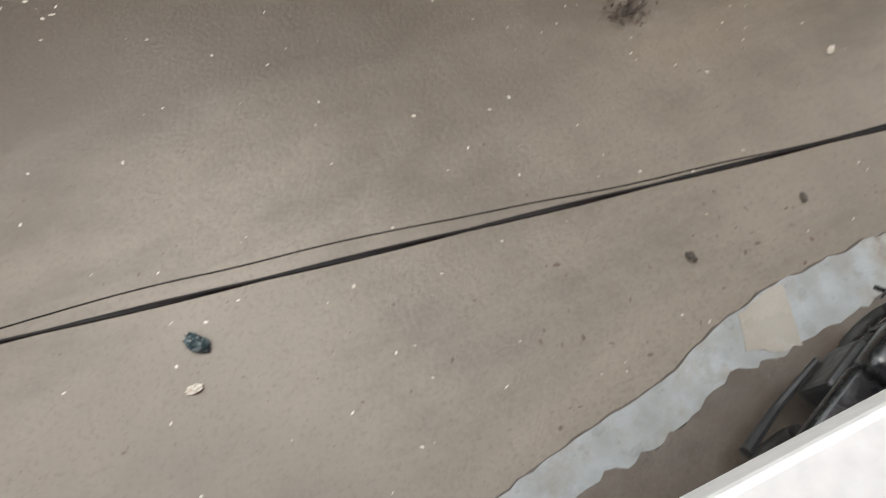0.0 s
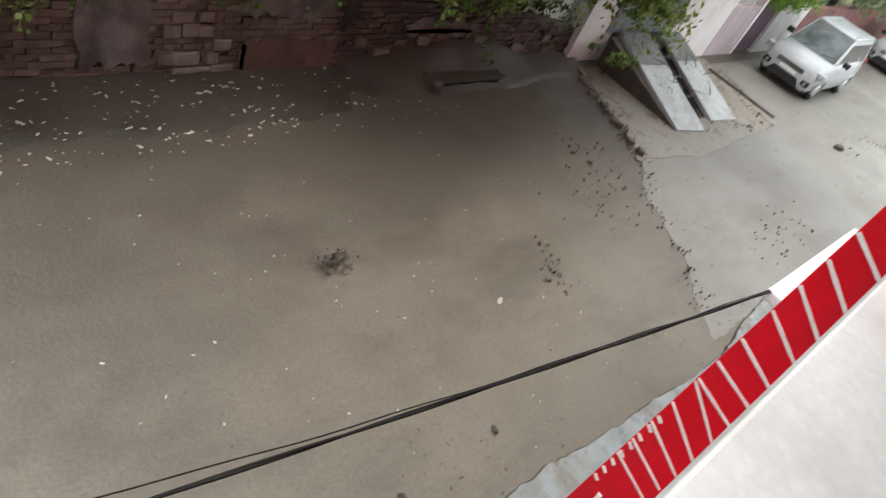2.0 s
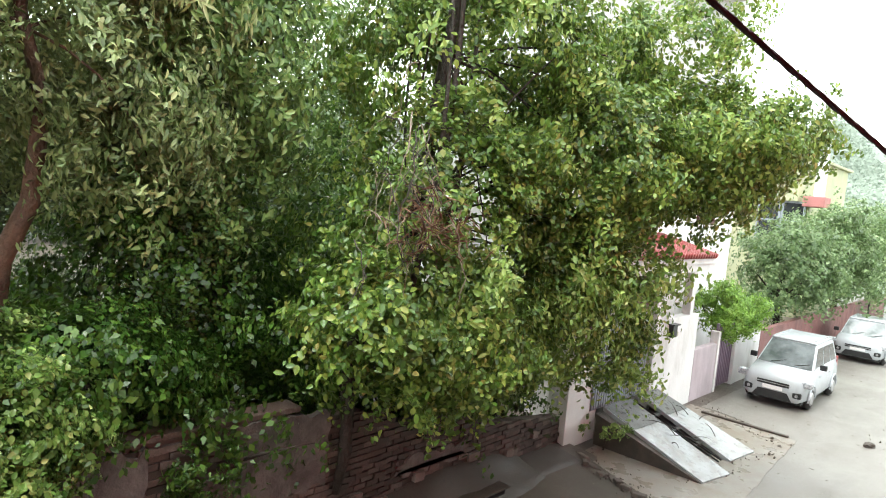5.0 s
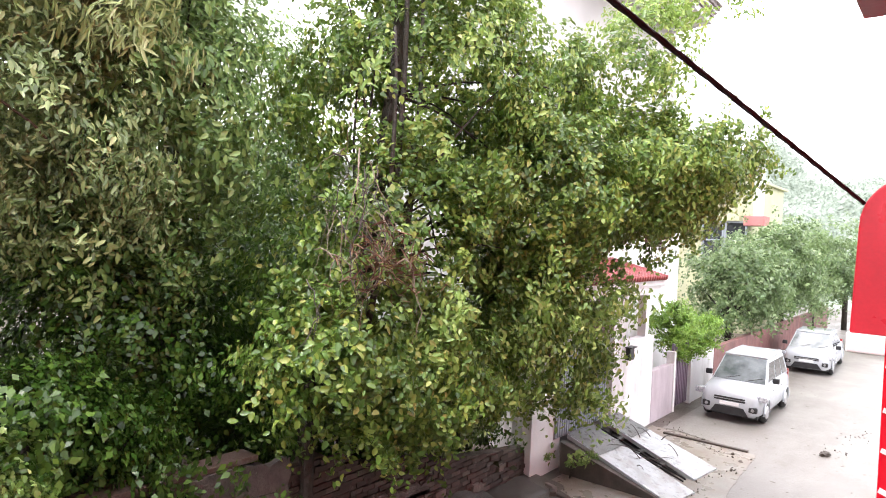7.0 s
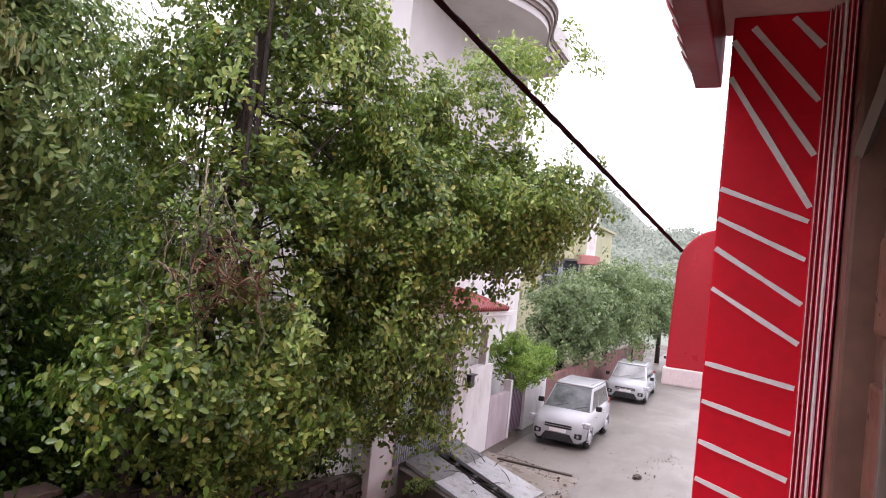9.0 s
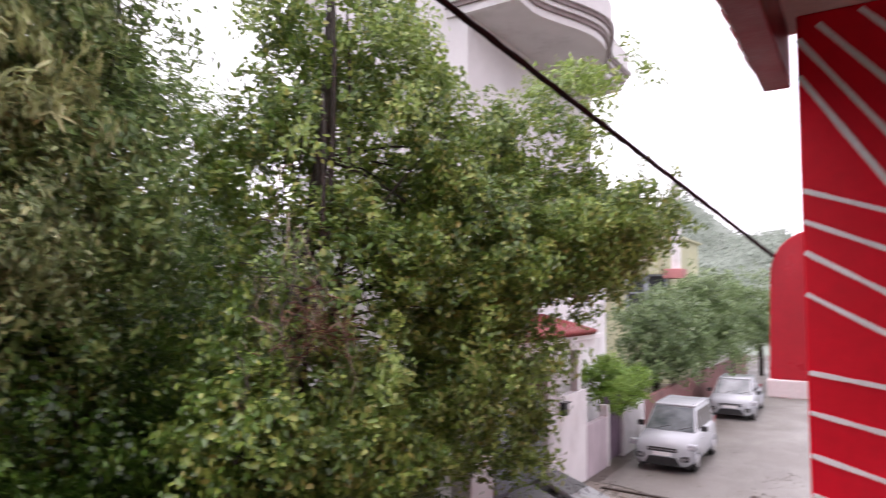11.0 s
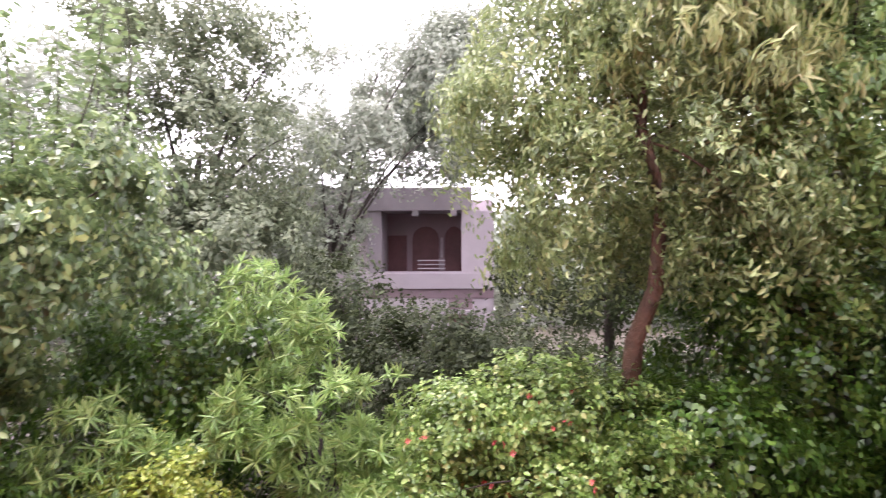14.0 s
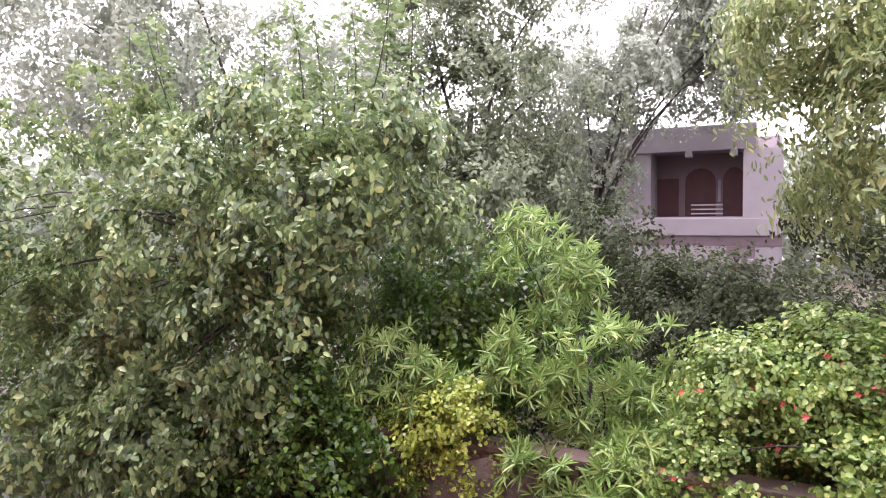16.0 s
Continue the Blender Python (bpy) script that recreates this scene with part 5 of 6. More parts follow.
# ---- trees ----
def trunk(parent, pts, radii, mat):
    return part("trunk", tube(bmesh.new(), pts, radii, 10), mat, parent, smooth=True)


def creeper_tree():
    t = thing("creeper_tree", "large leafy tree wrapped in creeper overhanging the wall", "tree")
    trunk(t, [(-6.95, 5.75, 0), (-6.95, 5.8, 1.5), (-7.0, 6.4, 3.2), (-7.1, 7.2, 5), (-7.1, 7.6, 7.5), (-7.1, 7.7, 10.5)], [0.2, 0.17, 0.15, 0.13, 0.1, 0.05], BARK)
    blobs = [(-6.6, 7.6, 4.0, 1.5, 2.3, 2.2, 3.0), (-6.9, 8.0, 7.0, 1.7, 2.2, 2.4, 3.0), (-7.1, 8.0, 9.6, 1.3, 1.7, 1.6, 1.3), (-5.7, 10.2, 5.5, 1.4, 1.8, 1.5, 2.8), (-6.0, 10.0, 3.3, 0.9, 1.5, 1.15, 1.1), (-5.9, 7.2, 2.8, 0.8, 1.6, 0.75, 0.9), (-4.7, 12.2, 6.2, 1.2, 1.7, 0.95, 1.3), (-5.2, 11.6, 7.6, 1.1, 1.5, 1.1, 0.7), (-3.9, 13.0, 6.5, 0.8, 0.9, 0.45, 0.25), (-6.6, 10.6, 7.4, 1.2, 1.6, 1.4, 0.8), (-5.8, 5.6, 3.2, 0.65, 1.0, 0.7, 0.6), (-5.7, 10.8, 2.9, 0.7, 0.9, 1.0, 0.6)]
    heads = crown(t, blobs, 8600, 0.093, LEAF_CREEPER, 0.33, 26, 0.68, 0.4, open_=-0.14, bough=9)
    # outer sprays of another leaf, whose light colour also paints in sunlit foliage
    crown(t, [(-5.3, 10.2, 4.8, 1.3, 1.9, 1.8, 1.6), (-5.6, 8.2, 3.4, 0.7, 1.7, 1.0, 1.0), (-5.4, 10.6, 3.0, 0.8, 0.9, 1.0, 0.8), (-6.1, 7.4, 7.6, 1.2, 1.8, 2.2, 1.0), (-4.7, 12.2, 6.3, 1.2, 1.7, 0.9, 0.7), (-5.0, 12.0, 8.3, 1.0, 1.2, 0.9, 0.45), (-4.3, 12.5, 9.2, 0.8, 0.9, 0.4, 0.14)], 1500, 0.105, LEAF_SPRAY, 0.4, 22, 0.52, 0.5, 0.8, "spray", "light yellow-green outer sprays coloured as sunlit", 0.0)
    limbs(t, (-7.0, 6.9, 4.2), heads, BARK, 22, 0.03)
    limbs(t, (-7.1, 7.5, 7.0), heads[5:], BARK, 10, 0.022)
    for a, b in (((-6.15, 6.6, 4.6), (-6.35, 6.8, 10.6)), ((-6.2, 6.9, 4.2), (-6.5, 7.4, 9.2)), ((-6.0, 6.1, 3.6), (-6.1, 6.5, 7.6))):
        part("creeper_stem", tube(bmesh.new(), curve_points(a, b, 0, (0.1, 0.08, 0), 10), [0.05 - 0.003 * k for k in range(11)], 7), BARK, t, smooth=True)
    part("creeper_stem", tube(bmesh.new(), [(-6.5, 5.5, 0.75), (-6.48, 5.6, 1.3), (-6.55, 5.62, 2.0), (-6.75, 5.8, 2.8)], [0.05, 0.09, 0.1, 0.09], 8), BARK, t, smooth=True)
    # dry stems and the dead brown tuft
    for k in range(52):
        a = Vector((-5.5 + rng.normal() * 0.18, 5.4 + rng.normal() * 0.42, 5.0 + rng.normal() * 0.45))
        b = a + Vector((0.28 + rng.normal() * 0.14, -0.15 + rng.normal() * 0.38, -0.4 - 0.7 * rng.random()))
        bend = (0.1 + rng.normal() * 0.1, rng.normal() * 0.13, 0.1 + rng.normal() * 0.12)
        pts = curve_points(a, b, 0, bend, 8)
        pts = [p + Vector((rng.normal(), rng.normal(), rng.normal())) * 0.018 for p in pts]
        r0 = 0.004 + 0.007 * rng.random()
        part("dry_stem", tube(bmesh.new(), pts, [r0 * (1 - 0.09 * q) for q in range(9)], 5), (TWIG, BARK)[k % 2], t)
    p = np.array([-5.0, 5.4, 4.5]) + rng.normal(size=(260, 3)) * np.array([0.16, 0.3, 0.2])
    o = new("dead_tuft", leaf_mesh("dead_tuft", p, 0.17, DRY, 0.1))
    o.parent = t
    tagged(o, "dead brown twigs and leaves", kind="stuff")


DRY = surface("dead_brown_leaf", (0.19, 0.1, 0.052), (0.09, 0.046, 0.026), 12, (0.6, 0.8), 0.1, 60)
creeper_tree()


def orange_tree():
    t = thing("olive_leaf_tree", "olive green tree with orange-brown leaning trunk", "tree")
    trunk(t, [(-8.1, 1.75, 0), (-8.0, 1.85, 2.6), (-7.9, 1.92, 3.75), (-7.9, 2.18, 4.4), (-7.9, 2.24, 5.15), (-7.9, 2.2, 5.7), (-8.0, 2.05, 6.4), (-8.5, 2.3, 9)], [0.15, 0.14, 0.115, 0.1, 0.085, 0.075, 0.065, 0.03], ORANGEBARK)
    blobs = [(-9.3, 2.9, 6.2, 1.2, 1.7, 1.5, 1.8), (-8.8, 2.6, 8.6, 1.8, 2.2, 1.8, 2.2), (-8.7, 0.9, 7.5, 1.0, 1.1, 1.2, 0.9), (-8.9, 2.5, 5.2, 0.7, 1.5, 0.8, 0.6), (-8.8, 1.1, 5.3, 0.7, 0.6, 0.8, 0.5), (-8.6, 0.4, 6.8, 0.6, 0.5, 0.8, 0.6), (-7.9, 3.5, 5.6, 0.7, 0.7, 1.2, 0.8), (-8.0, 2.4, 7.6, 0.9, 1.3, 0.7, 0.6), (-7.45, 2.6, 5.9, 0.3, 0.9, 0.6, 0.4), (-7.5, 1.5, 6.6, 0.4, 0.7, 0.5, 0.3), (-7.6, 3.0, 4.9, 0.3, 0.5, 0.5, 0.2), (-7.6, 1.2, 5.6, 0.3, 0.4, 0.6, 0.2)]
    heads = crown(t, blobs, 5600, 0.1, LEAF_ORANGE, 0.36, 26, 0.4, 0.7, open_=-0.08)
    crown(t, [(-7.3, 2.75, 7.5, 0.35, 0.75, 0.45, 1.0), (-7.4, 1.9, 6.9, 0.25, 0.35, 0.3, 0.3), (-7.4, 3.6, 6.9, 0.3, 0.4, 0.35, 0.35)], 130, 0.19, LEAF_PALE, 0.25, 18, 0.2, 1.2, 0.5, "drooping_spray", "pale yellow-green drooping sprays", -0.6, 4)
    limbs(t, (-7.95, 2.1, 6.2), heads, ORANGEBARK, 12, 0.02)
    g = thing("deep_green_tree", "tall deep green tree with open crown behind the wall", "tree")
    trunk(g, [(-8.9, 4.9, 0), (-8.8, 4.9, 3.5), (-8.7, 4.8, 7.5)], [0.17, 0.13, 0.05], BARK)
    heads = crown(g, [(-8.3, 4.7, 6.4, 1.2, 1.2, 1.9, 1.4), (-8.6, 4.2, 8.6, 1.3, 1.3, 1.2, 0.9), (-8.6, 3.9, 4.9, 0.9, 0.9, 1.0, 0.6)], 1700, 0.115, LEAF_TALL, 0.42, 24, 0.5, 0.5, open_=-0.04)
    limbs(g, (-8.75, 4.85, 4.6), heads, BARK, 14, 0.04)


orange_tree()


def shade_shrubs():
    # shade is in the leaf colour; y 2.55 and -5.3 fill dark hollows
    for k, (x, y, z, rx, ry, rz, n) in enumerate(((-8.6, 4.3, 3.0, 1.3, 1.6, 1.7, 420), (-9.6, 6.3, 3.0, 1.4, 1.9, 2.2, 380), (-11.2, 1.4, 1.9, 1.3, 2.2, 1.4, 330), (-12.5, -1.2, 2.2, 1.4, 2.0, 1.6, 300), (-9.2, -4.0, 2.6, 1.2, 1.6, 1.8, 320), (-7.0, 4.1, 2.15, 0.55, 1.4, 0.5, 110), (-7.25, 2.55, 2.55, 0.65, 0.75, 0.6, 150), (-9.3, -7.2, 2.6, 1.2, 2.4, 2.0, 300), (-7.7, 9.6, 1.5, 0.5, 1.7, 1.2, 190), (-7.6, 7.4, 1.8, 0.5, 1.2, 0.9, 130), (-10.6, 8.3, 4.0, 1.3, 1.6, 2.4, 340), (-6.45, -5.3, 1.6, 0.3, 1.1, 1.0, 170), (-8.6, -12.5, 2.4, 1.4, 3.0, 2.2, 240))):
        t = thing("shade_shrub", "dense dull brownish green garden shrub" if k in (2, 3) else "dense dark green garden shrub, darkened for shade", "shrub", "dark shrubs behind the wall")
        trunk(t, [(x, y, 0), (x + 0.1, y, z)], [0.09, 0.05], BARK)
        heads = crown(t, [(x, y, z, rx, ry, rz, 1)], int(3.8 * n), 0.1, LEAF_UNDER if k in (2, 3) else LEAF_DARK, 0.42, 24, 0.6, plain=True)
        limbs(t, (x, y, z * 0.6), heads, BARK, 6, 0.03)


shade_shrubs()


def vine_hedge():
    t = thing("vine_hedge", "bright green vine hedge with red flowers over the wall", "hedge")
    trunk(t, [(-7.1, 1.5, 0), (-7.15, 1.6, 2.4)], [0.07, 0.04], BARK)
    blobs = [(-7.4, -0.1, 2.6, 0.6, 0.7, 0.7, 0.9), (-7.5, 0.9, 2.75, 0.7, 0.8, 0.7, 1), (-7.5, 1.6, 2.7, 0.7, 0.6, 0.6, 0.7), (-6.7, 0.8, 2.15, 0.4, 1.1, 0.4, 0.7), (-6.75, -0.4, 2.1, 0.35, 0.7, 0.35, 0.4), (-6.5, 1.65, 2.35, 0.3, 0.5, 0.7, 0.7), (-6.45, 1.5, 1.75, 0.2, 0.42, 0.35, 0.25)]
    heads = crown(t, blobs, 3100, 0.064, LEAF_HEDGE, 0.24, 24, 0.8, 0.25, bough=7)
    limbs(t, (-7.15, 1.6, 2.2), heads, BARK, 10, 0.02)
    pick = heads[(heads[:, 0] > -7.5) & (heads[:, 1] < 1.4)][::21][:14]
    bm = bmesh.new()
    mid = bm.verts.new((0, 0, 0))
    for k in range(7):
        a, r = 6.2832 * k / 7, random.uniform(0.03, 0.045)
        q = [bm.verts.new((r * f * math.cos(a + o), r * f * math.sin(a + o), r * z)) for f, o, z in ((0.6, -0.35, 0.35), (1.0, 0.0, 0.45), (0.6, 0.35, 0.35))]
        bm.faces.new((mid, *q))
    bloom = mesh_of("flower", bm, FLOWER)
    for h in pick:
        for _ in range(3):
            o = new("flower", bloom)
            o.parent = t
            o.location = Vector(h) + Vector((0.24 + rng.normal() * 0.05, rng.normal() * 0.09, 0.1 + rng.normal() * 0.06))
            o.rotation_euler = (rng.normal() * 0.5, 0.9 + rng.normal() * 0.4, 0)


vine_hedge()


def wall_plant():
    t = thing("wall_plant", "small green plant rooted in the brick wall", "plant")
    trunk(t, [(-6.62, 3.5, 1.75), (-6.5, 3.5, 1.7)], [0.02, 0.012], BARK)
    crown(t, [(-6.45, 3.5, 1.6, 0.16, 0.42, 0.2, 1)], 80, 0.07, LEAF_DARK, 0.14, 16, 0.5, 0.4, 0.3)


wall_plant()


def ramp_weed():
    t = thing("weed", "small yellow-green weed beside the ramp", "plant")
    trunk(t, [(-6.0, 11.95, 0), (-5.95, 11.95, 0.45)], [0.02, 0.01], BARK)
    crown(t, [(-5.85, 12.0, 0.55, 0.3, 0.2, 0.22, 1), (-6.2, 11.9, 0.4, 0.25, 0.25, 0.25, 1)], 60, 0.09, LEAF_HEDGE, 0.14, 14, 0.5, 0.3, 0.3)


ramp_weed()


def star_tree():
    """Whorls of narrow leaves on upright stems."""
    for name, blobs, n, label in (("star_leaf_tree", [(-7.8, -1.9, 2.9, 0.8, 1.15, 0.65, 1), (-8.0, -2.75, 4.4, 0.3, 0.32, 0.36, 0.25), (-7.9, -2.4, 3.75, 0.6, 0.75, 0.5, 0.7), (-7.5, -1.6, 2.3, 0.8, 1.15, 0.45, 1), (-6.8, -1.6, 1.85, 0.3, 0.9, 0.3, 0.4), (-6.5, -1.9, 1.85, 0.2, 0.9, 0.25, 0.35), (-7.1, -1.15, 2.0, 0.55, 0.7, 0.4, 0.6), (-7.2, -2.45, 2.8, 0.55, 0.6, 0.8, 1.0)], 1050, "light green shrub tree with star-shaped leaf whorls"), ("star_leaf_shrub", [(-7.0, -4.2, 2.4, 0.5, 0.95, 0.75, 1)], 240, "small shrub with star-shaped leaf whorls")):
        t = thing(name, label, "shrub")
        x, y = blobs[0][:2]
        trunk(t, [(x, y, 0), (x, y, 1.4), (x, y, blobs[0][2])], [0.06, 0.05, 0.03], BARK)
        _, _, _, heads = clumps(blobs, n, 0.16, 1, 0.75, bough=3)
        n = len(heads)
        limbs(t, (x, y, 1.3), heads, BARK, 14, 0.018)
        per = 13
        c = np.repeat(heads, per, 0)
        out = np.array([0.8, 0, 0.5]) + rng.normal(size=heads.shape) * 0.32
        out[:, 1] += 0.45 * (heads[:, 1] - y)
        out /= np.linalg.norm(out, axis=1, keepdims=True)
        out = np.repeat(out, per, 0)
        aims = rng.normal(size=c.shape)
        aims -= (aims * out).sum(1, keepdims=True) * out
        aims /= np.linalg.norm(aims, axis=1, keepdims=True)
        aims += out * rng.uniform(0.0, 0.5, (len(c), 1))
        aims /= np.linalg.norm(aims, axis=1, keepdims=True)
        o = new("crown", leaf_mesh("crown", c + aims * 0.095, 0.19, LEAF_STAR, 0.15, aims=aims, outs=out))
        o.parent = t


star_tree()


def broad_tree():
    t = thing("broad_leaf_tree", "broad-leaved tree drooping over the garden wall", "tree")
    trunk(t, [(-7.6, -6.2, 0), (-7.6, -6.1, 2.5), (-7.4, -6.0, 5)], [0.2, 0.17, 0.1], BARK)
    blobs = [(-7.9, -4.6, 4.6, 0.8, 0.9, 0.7, 0.6), (-6.9, -4.5, 4.0, 0.6, 0.6, 0.6, 0.5), (-7.5, -6.6, 6.1, 1.0, 1.3, 0.7, 0.8), (-6.2, -6.4, 3.2, 0.6, 0.7, 0.9, 0.6), (-7.0, -5.6, 4.6, 1.3, 1.5, 1.2, 2), (-6.6, -5.2, 3.2, 0.9, 1.0, 1.2, 1.2), (-6.7, -7.4, 4.0, 1.2, 1.4, 2.0, 2), (-7.6, -5.0, 5.5, 1.1, 1.2, 0.8, 1.0), (-6.0, -7.7, 1.4, 0.5, 1.0, 0.9, 0.9), (-5.7, -9.8, 1.1, 0.7, 1.2, 0.9, 1.0), (-6.9, -8.6, 3.6, 1.2, 1.6, 2.4, 2.0), (-7.2, -9.5, 6.0, 1.4, 1.8, 1.4, 1.2), (-6.3, -9.0, 2.3, 0.8, 2.0, 1.5, 1.2), (-7.0, -12.0, 4.2, 1.5, 2.2, 2.8, 1.8), (-6.2, -6.8, 1.7, 0.7, 1.4, 1.1, 0.9), (-5.9, -10.5, 3.0, 1.0, 1.6, 2.2, 1.5)]
    heads = crown(t, blobs, 7600, 0.112, LEAF_BIG, 0.32, 22, 0.62, 0.75, 0.5, open_=0.07, bough=13)
    limbs(t, (-7.5, -6.0, 3.6), heads, BARK, 16, 0.04)
    y = thing("yellow_shrub", "yellow-green rounded shrub beside the wall", "shrub")
    trunk(y, [(-6.95, -3.2, 0), (-6.95, -3.2, 1.6)], [0.05, 0.03], BARK)
    heads = crown(y, [(-6.85, -3.25, 2.0, 0.4, 0.72, 0.55, 1)], 480, 0.06, LEAF_YELLOW, 0.24, 22, 0.8, 0.2)
    limbs(y, (-6.95, -3.2, 1.4), heads, BARK, 6, 0.014)


broad_tree()


def upright_shoots():
    """Slender upright stems with spaced leaves, rising over the broad-leaved tree."""
    t = thing("slender_tree", "slender tree with upright leafy shoots against the sky", "tree")
    trunk(t, [(-9.2, -8.2, 0), (-9.2, -8.1, 2.4), (-9.1, -8.0, 4.4)], [0.14, 0.11, 0.07], BARK)
    places, aims = [], []
    for k in range(26):
        y = -5.2 - 0.26 * k + rng.normal() * 0.15
        foot = Vector((-9.1 + rng.normal() * 0.4, -8.0 + 0.3 * (y + 8.0), 3.8))
        tip = Vector((-9.0 + rng.normal() * 0.6, y, rng.uniform(6.6, 8.8)))
        pts = curve_points(foot, tip, 0, (rng.normal() * 0.12, 0.35 * (y - foot.y), -0.2), 10)
        part("shoot", tube(bmesh.new(), pts, [0.028 - 0.0023 * q for q in range(11)], 5), BARK, t, smooth=True)
        for _ in range(230):
            u = rng.uniform(2.5, 10)
            a = pts[int(min(u, 9.99))].lerp(pts[int(min(u, 9.99)) + 1], u % 1)
            d = rng.normal(size=3)
            d[2] = 0.1 * d[2] - 0.3
            d /= np.linalg.norm(d)
            places.append(np.array(a) + d * rng.uniform(0.05, 0.3))
            aims.append(d)
    o = new("crown", leaf_mesh("crown", np.array(places), 0.14, LEAF_STREET, 0.62, aims=np.array(aims)))
    o.parent = t


def background_trees():
    spec = [("grey_green_tree", (-17.0, -7.6), 7.6, [(-17, -7.6, 7.4, 2.4, 3.2, 2.4, 2), (-17, -7.8, 10.2, 2.0, 3.0, 1.9, 1.4), (-17.5, -8.8, 12.8, 1.6, 2.6, 1.6, 1.0), (-15.5, -6.6, 4.8, 2.0, 2.2, 1.4, 1.2)], 1300, 0.2, LEAF_MID, "tall grey-green tree in the wet garden"),
            ("grey_green_tree", (-21, -4.9), 6, [(-21, -4.8, 7.6, 1.4, 1.3, 1.5, 1), (-21, -5.2, 5.4, 1.4, 1.1, 1.4, 1), (-21, -3.4, 8.8, 1.0, 1.1, 0.6, 0.4), (-23, -1.4, 8.7, 1.2, 2.2, 0.9, 1.3), (-23, -7.0, 8.6, 1.4, 1.8, 1.8, 1.0), (-24, -4.6, 11.2, 1.8, 2.4, 1.6, 1.2), (-24, -1.8, 11.6, 1.2, 1.6, 1.2, 0.8), (-22, -0.4, 11.0, 1.4, 1.9, 2.0, 1.6)], 1500, 0.22, LEAF_GREY, "feathery tree before the far house, coloured pale for haze"),
            ("grey_green_tree", (-13, -11.5), 7, [(-12.5, -13, 8.0, 2.4, 2.8, 2.8, 1), (-13, -9.6, 7.2, 2.0, 2.4, 2.4, 1), (-10.5, -14.5, 9.0, 2.2, 3.0, 2.8, 1)], 950, 0.2, LEAF_GREY, "sparse tree against the sky, coloured pale for haze"),
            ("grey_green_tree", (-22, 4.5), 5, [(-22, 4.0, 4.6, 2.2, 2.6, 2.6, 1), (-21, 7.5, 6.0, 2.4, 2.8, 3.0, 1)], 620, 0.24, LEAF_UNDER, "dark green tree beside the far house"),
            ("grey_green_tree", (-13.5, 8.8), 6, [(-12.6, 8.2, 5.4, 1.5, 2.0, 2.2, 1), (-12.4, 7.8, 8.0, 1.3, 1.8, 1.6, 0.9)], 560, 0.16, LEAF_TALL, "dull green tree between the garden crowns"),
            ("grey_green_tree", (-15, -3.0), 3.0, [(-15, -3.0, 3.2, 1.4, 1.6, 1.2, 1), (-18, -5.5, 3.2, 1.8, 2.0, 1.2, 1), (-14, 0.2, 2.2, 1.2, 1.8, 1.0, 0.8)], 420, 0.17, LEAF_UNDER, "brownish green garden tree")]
    for name, (x, y), z, blobs, n, leaf, mat, label in spec:
        t = thing(name, label, "tree", "background trees")
        trunk(t, [(x, y, 0), (x + 0.2, y, z * 0.6), (x, y + 0.2, z)], [0.24, 0.18, 0.08], BARK)
        heads = crown(t, blobs, int(2.1 * n), 0.76 * leaf, mat, 0.58, 26, 0.55, open_=-0.1, plain=True)
        limbs(t, (x, y, z * 0.65), heads, BARK, 10, 0.06)
    for x, y, z, r in ((-7.2, 27.2, 3.4, 1.9), (-6.6, 31.6, 3.9, 2.0), (-7.0, 35.5, 4.2, 2.3), (-6.4, 40.0, 4.2, 2.4), (-5.6, 46.0, 4.4, 2.6)):
        t = thing("street_tree", "rounded street tree in the rain", "tree", "street trees")
        trunk(t, [(x, y, 0), (x, y, z * 0.6), (x, y, z)], [0.16, 0.13, 0.06], BARK)
        heads = crown(t, [(x, y, z, r, r, r * 0.8, 1), (x + 0.3, y - 0.4, z - 0.6, r * 0.8, r * 0.8, r * 0.6, 0.6)], 720, 0.16, LEAF_STREET, 0.5, 24, 0.55, 0.3, 0.45, open_=-0.12, plain=True)
        limbs(t, (x, y, z * 0.55), heads, BARK, 8, 0.05)
    b = thing("lime_bush", "bright lime green clipped bush above the low wall", "bush")
    trunk(b, [(-6.75, 20.0, 0), (-6.75, 20.0, 1.9)], [0.08, 0.05], BARK)
    heads = crown(b, [(-6.5, 20.0, 2.25, 0.9, 1.5, 0.6, 1)], 800, 0.11, LEAF_BUSH, 0.22, 24, 0.35, 0.05, 0.3)
    limbs(b, (-6.75, 20.0, 1.5), heads, BARK, 8, 0.025)


LEAF_MID = leaf_material("dull_green_leaf", (0.08, 0.105, 0.055), (0.16, 0.2, 0.115), (0.3, 0.34, 0.21), gloss=0.55)
upright_shoots()
background_trees()


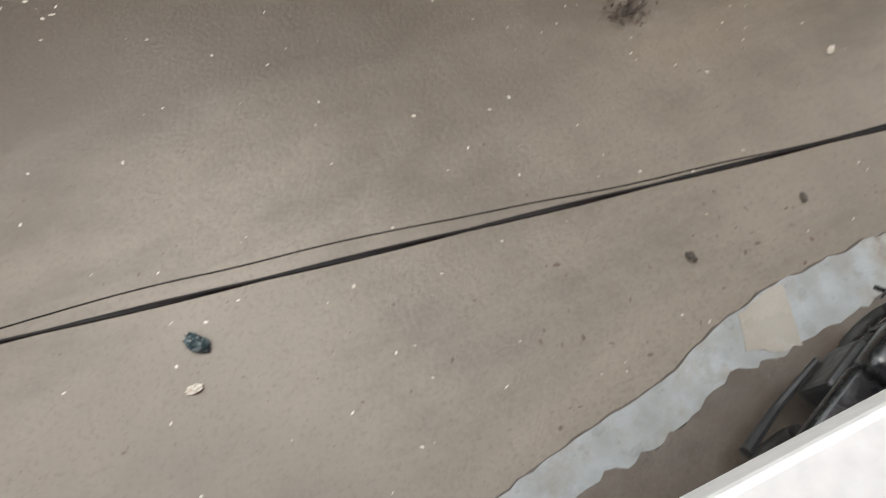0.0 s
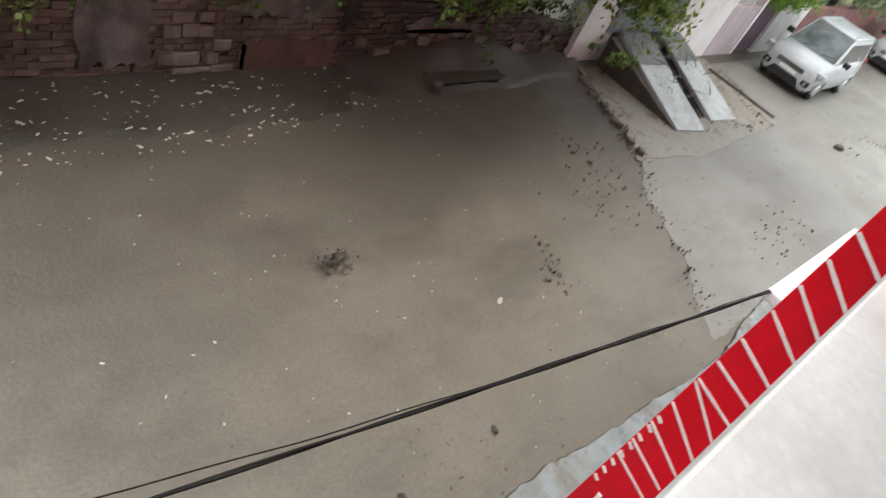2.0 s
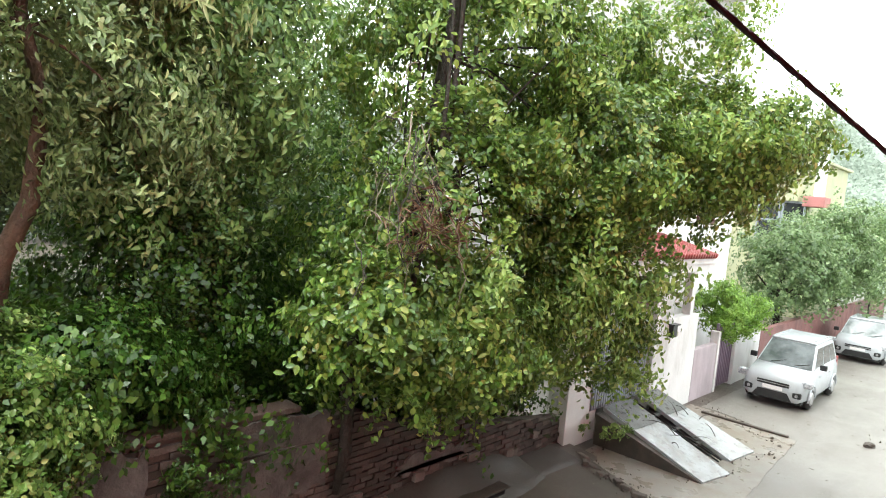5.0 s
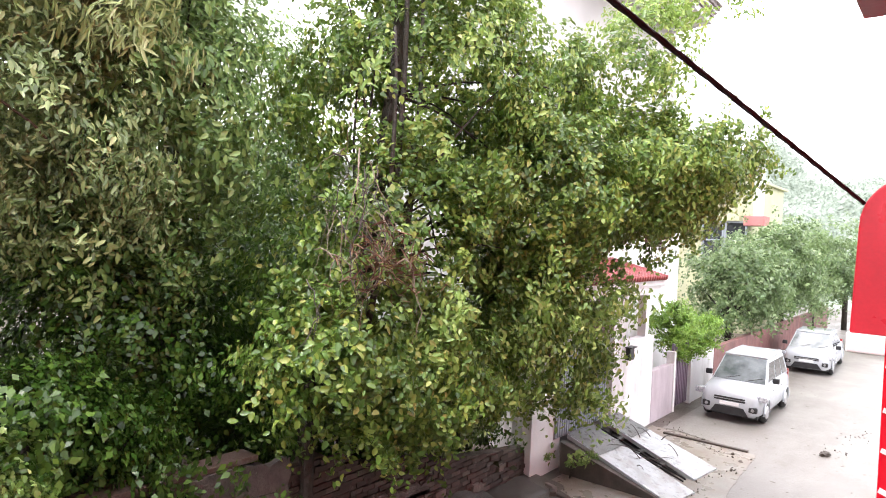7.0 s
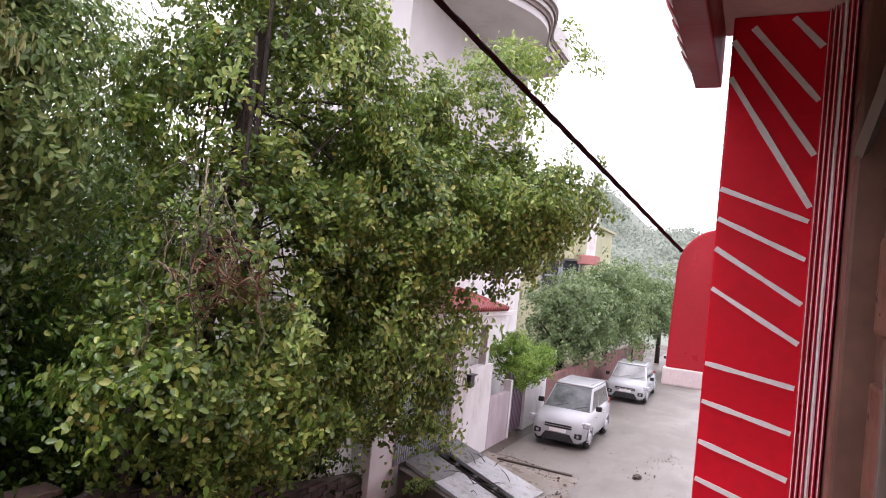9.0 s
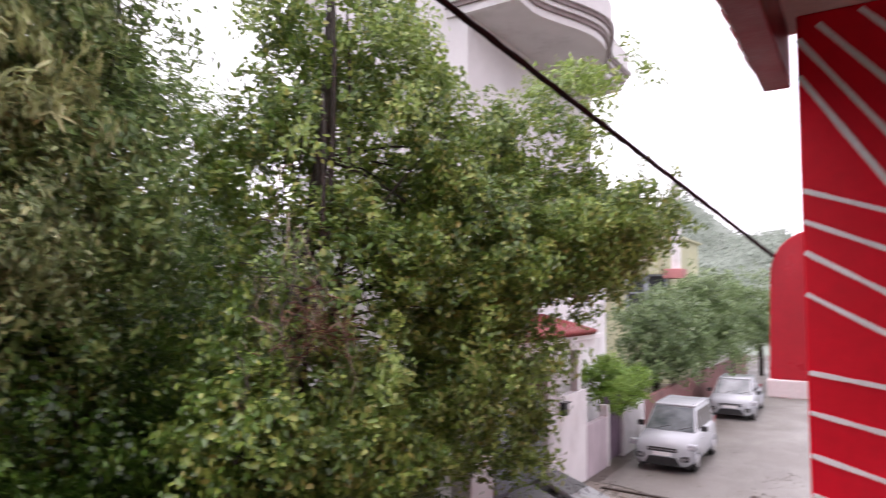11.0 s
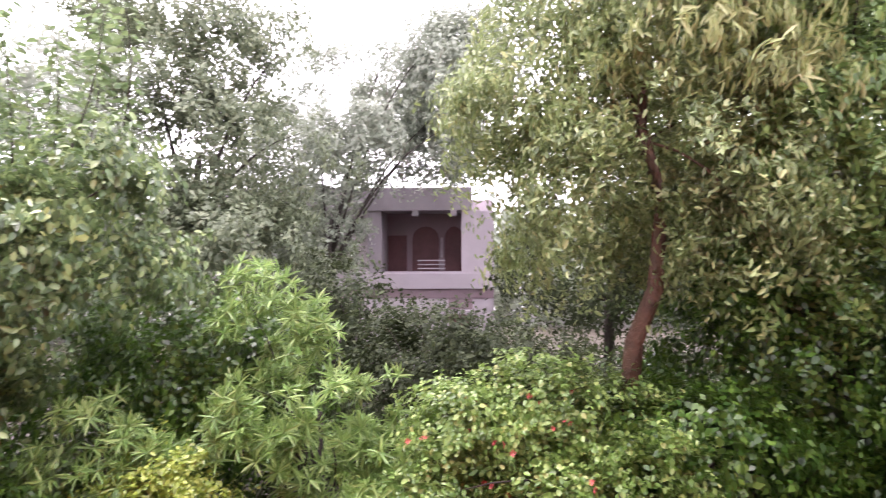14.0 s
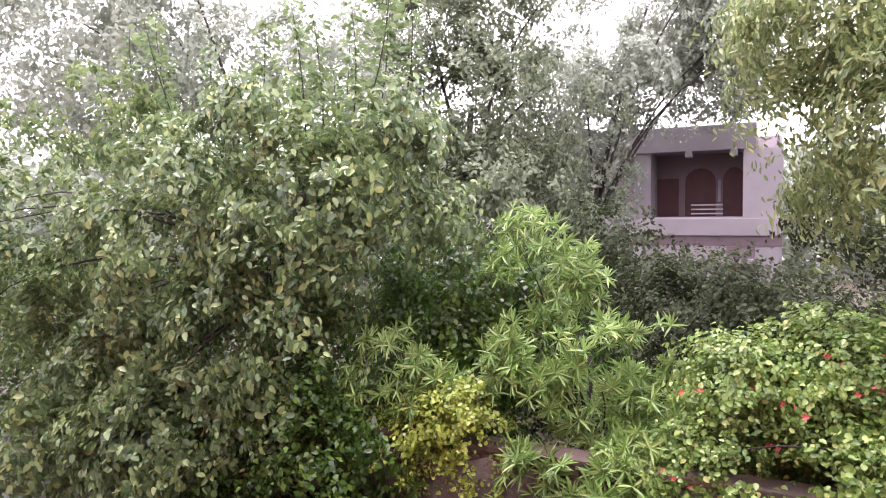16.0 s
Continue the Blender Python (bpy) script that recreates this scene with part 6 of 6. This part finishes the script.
def far_hill():
    def rise(a, b):
        lump = 1.5 * noise.noise(Vector((a * 0.22, b * 0.16, 0))) + 0.8 * noise.noise(Vector((a * 0.55, b * 0.4, 3)))
        return 2.5 + 21.0 * (min(b, 135) - 70) / 65 * (0.8 + 0.2 * math.sin(a * 0.13) + 0.1 * math.sin(a * 0.41 + 1)) + 1.3 * lump

    n = 5200
    x, y = rng.uniform(-50, 20, n), rng.uniform(70, 136, n)
    heads = np.array([(a, b, rise(a, b)) for a, b in zip(x, y)])
    p = np.repeat(heads, 16, 0) + rng.normal(size=(n * 16, 3)) * np.array([0.9, 0.9, 0.6])
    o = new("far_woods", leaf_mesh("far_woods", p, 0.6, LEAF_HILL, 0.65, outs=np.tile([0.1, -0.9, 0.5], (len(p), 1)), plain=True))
    tagged(o, "wooded hillside far behind the street, mist put into its colour", "woods", kind="stuff")
    bm = bmesh.new()
    xs = [-200, -100] + [-60 + 1.6 * k for k in range(57)] + [60, 200]
    ys = [60] + [70 + 2.2 * k for k in range(31)] + [180]
    grid = [[bm.verts.new((a, b, -0.5 if b < 70 else rise(a, b))) for b in ys] for a in xs]
    for i in range(len(xs) - 1):
        for j in range(len(ys) - 1):
            bm.faces.new((grid[i][j], grid[i + 1][j], grid[i + 1][j + 1], grid[i][j + 1]))
    tagged(part("backdrop_hill", bm, LEAF_HILL, smooth=True), "green hillside with mist put into its colour", "hill", kind="structure")


far_hill()


def undergrowth():
    n = 2600
    x, y = rng.uniform(-26, -7.2, n), rng.uniform(-22, 11.5, n)
    p = np.repeat(np.stack([x, y, rng.uniform(0.2, 1.5, n)], 1), 22, 0) + rng.normal(size=(n * 22, 3)) * np.array([0.4, 0.4, 0.25])
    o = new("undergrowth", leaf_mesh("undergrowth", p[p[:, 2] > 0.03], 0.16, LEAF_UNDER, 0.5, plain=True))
    tagged(o, "dark wet undergrowth covering the garden ground", "undergrowth", kind="stuff")
    n = 2600
    a = rng.uniform(radians(165), radians(262), n)
    r = rng.uniform(42, 60, n)
    p = np.repeat(np.stack([np.cos(a) * r, -np.sin(a) * r * -1.0 + 6, rng.uniform(0.5, 7.5, n)], 1), 12, 0) + rng.normal(size=(n * 12, 3)) * 0.9
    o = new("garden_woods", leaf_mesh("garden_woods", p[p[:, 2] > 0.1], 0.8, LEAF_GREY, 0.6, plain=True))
    tagged(o, "woods behind the garden, coloured pale for rain haze", "woods", kind="stuff")


undergrowth()
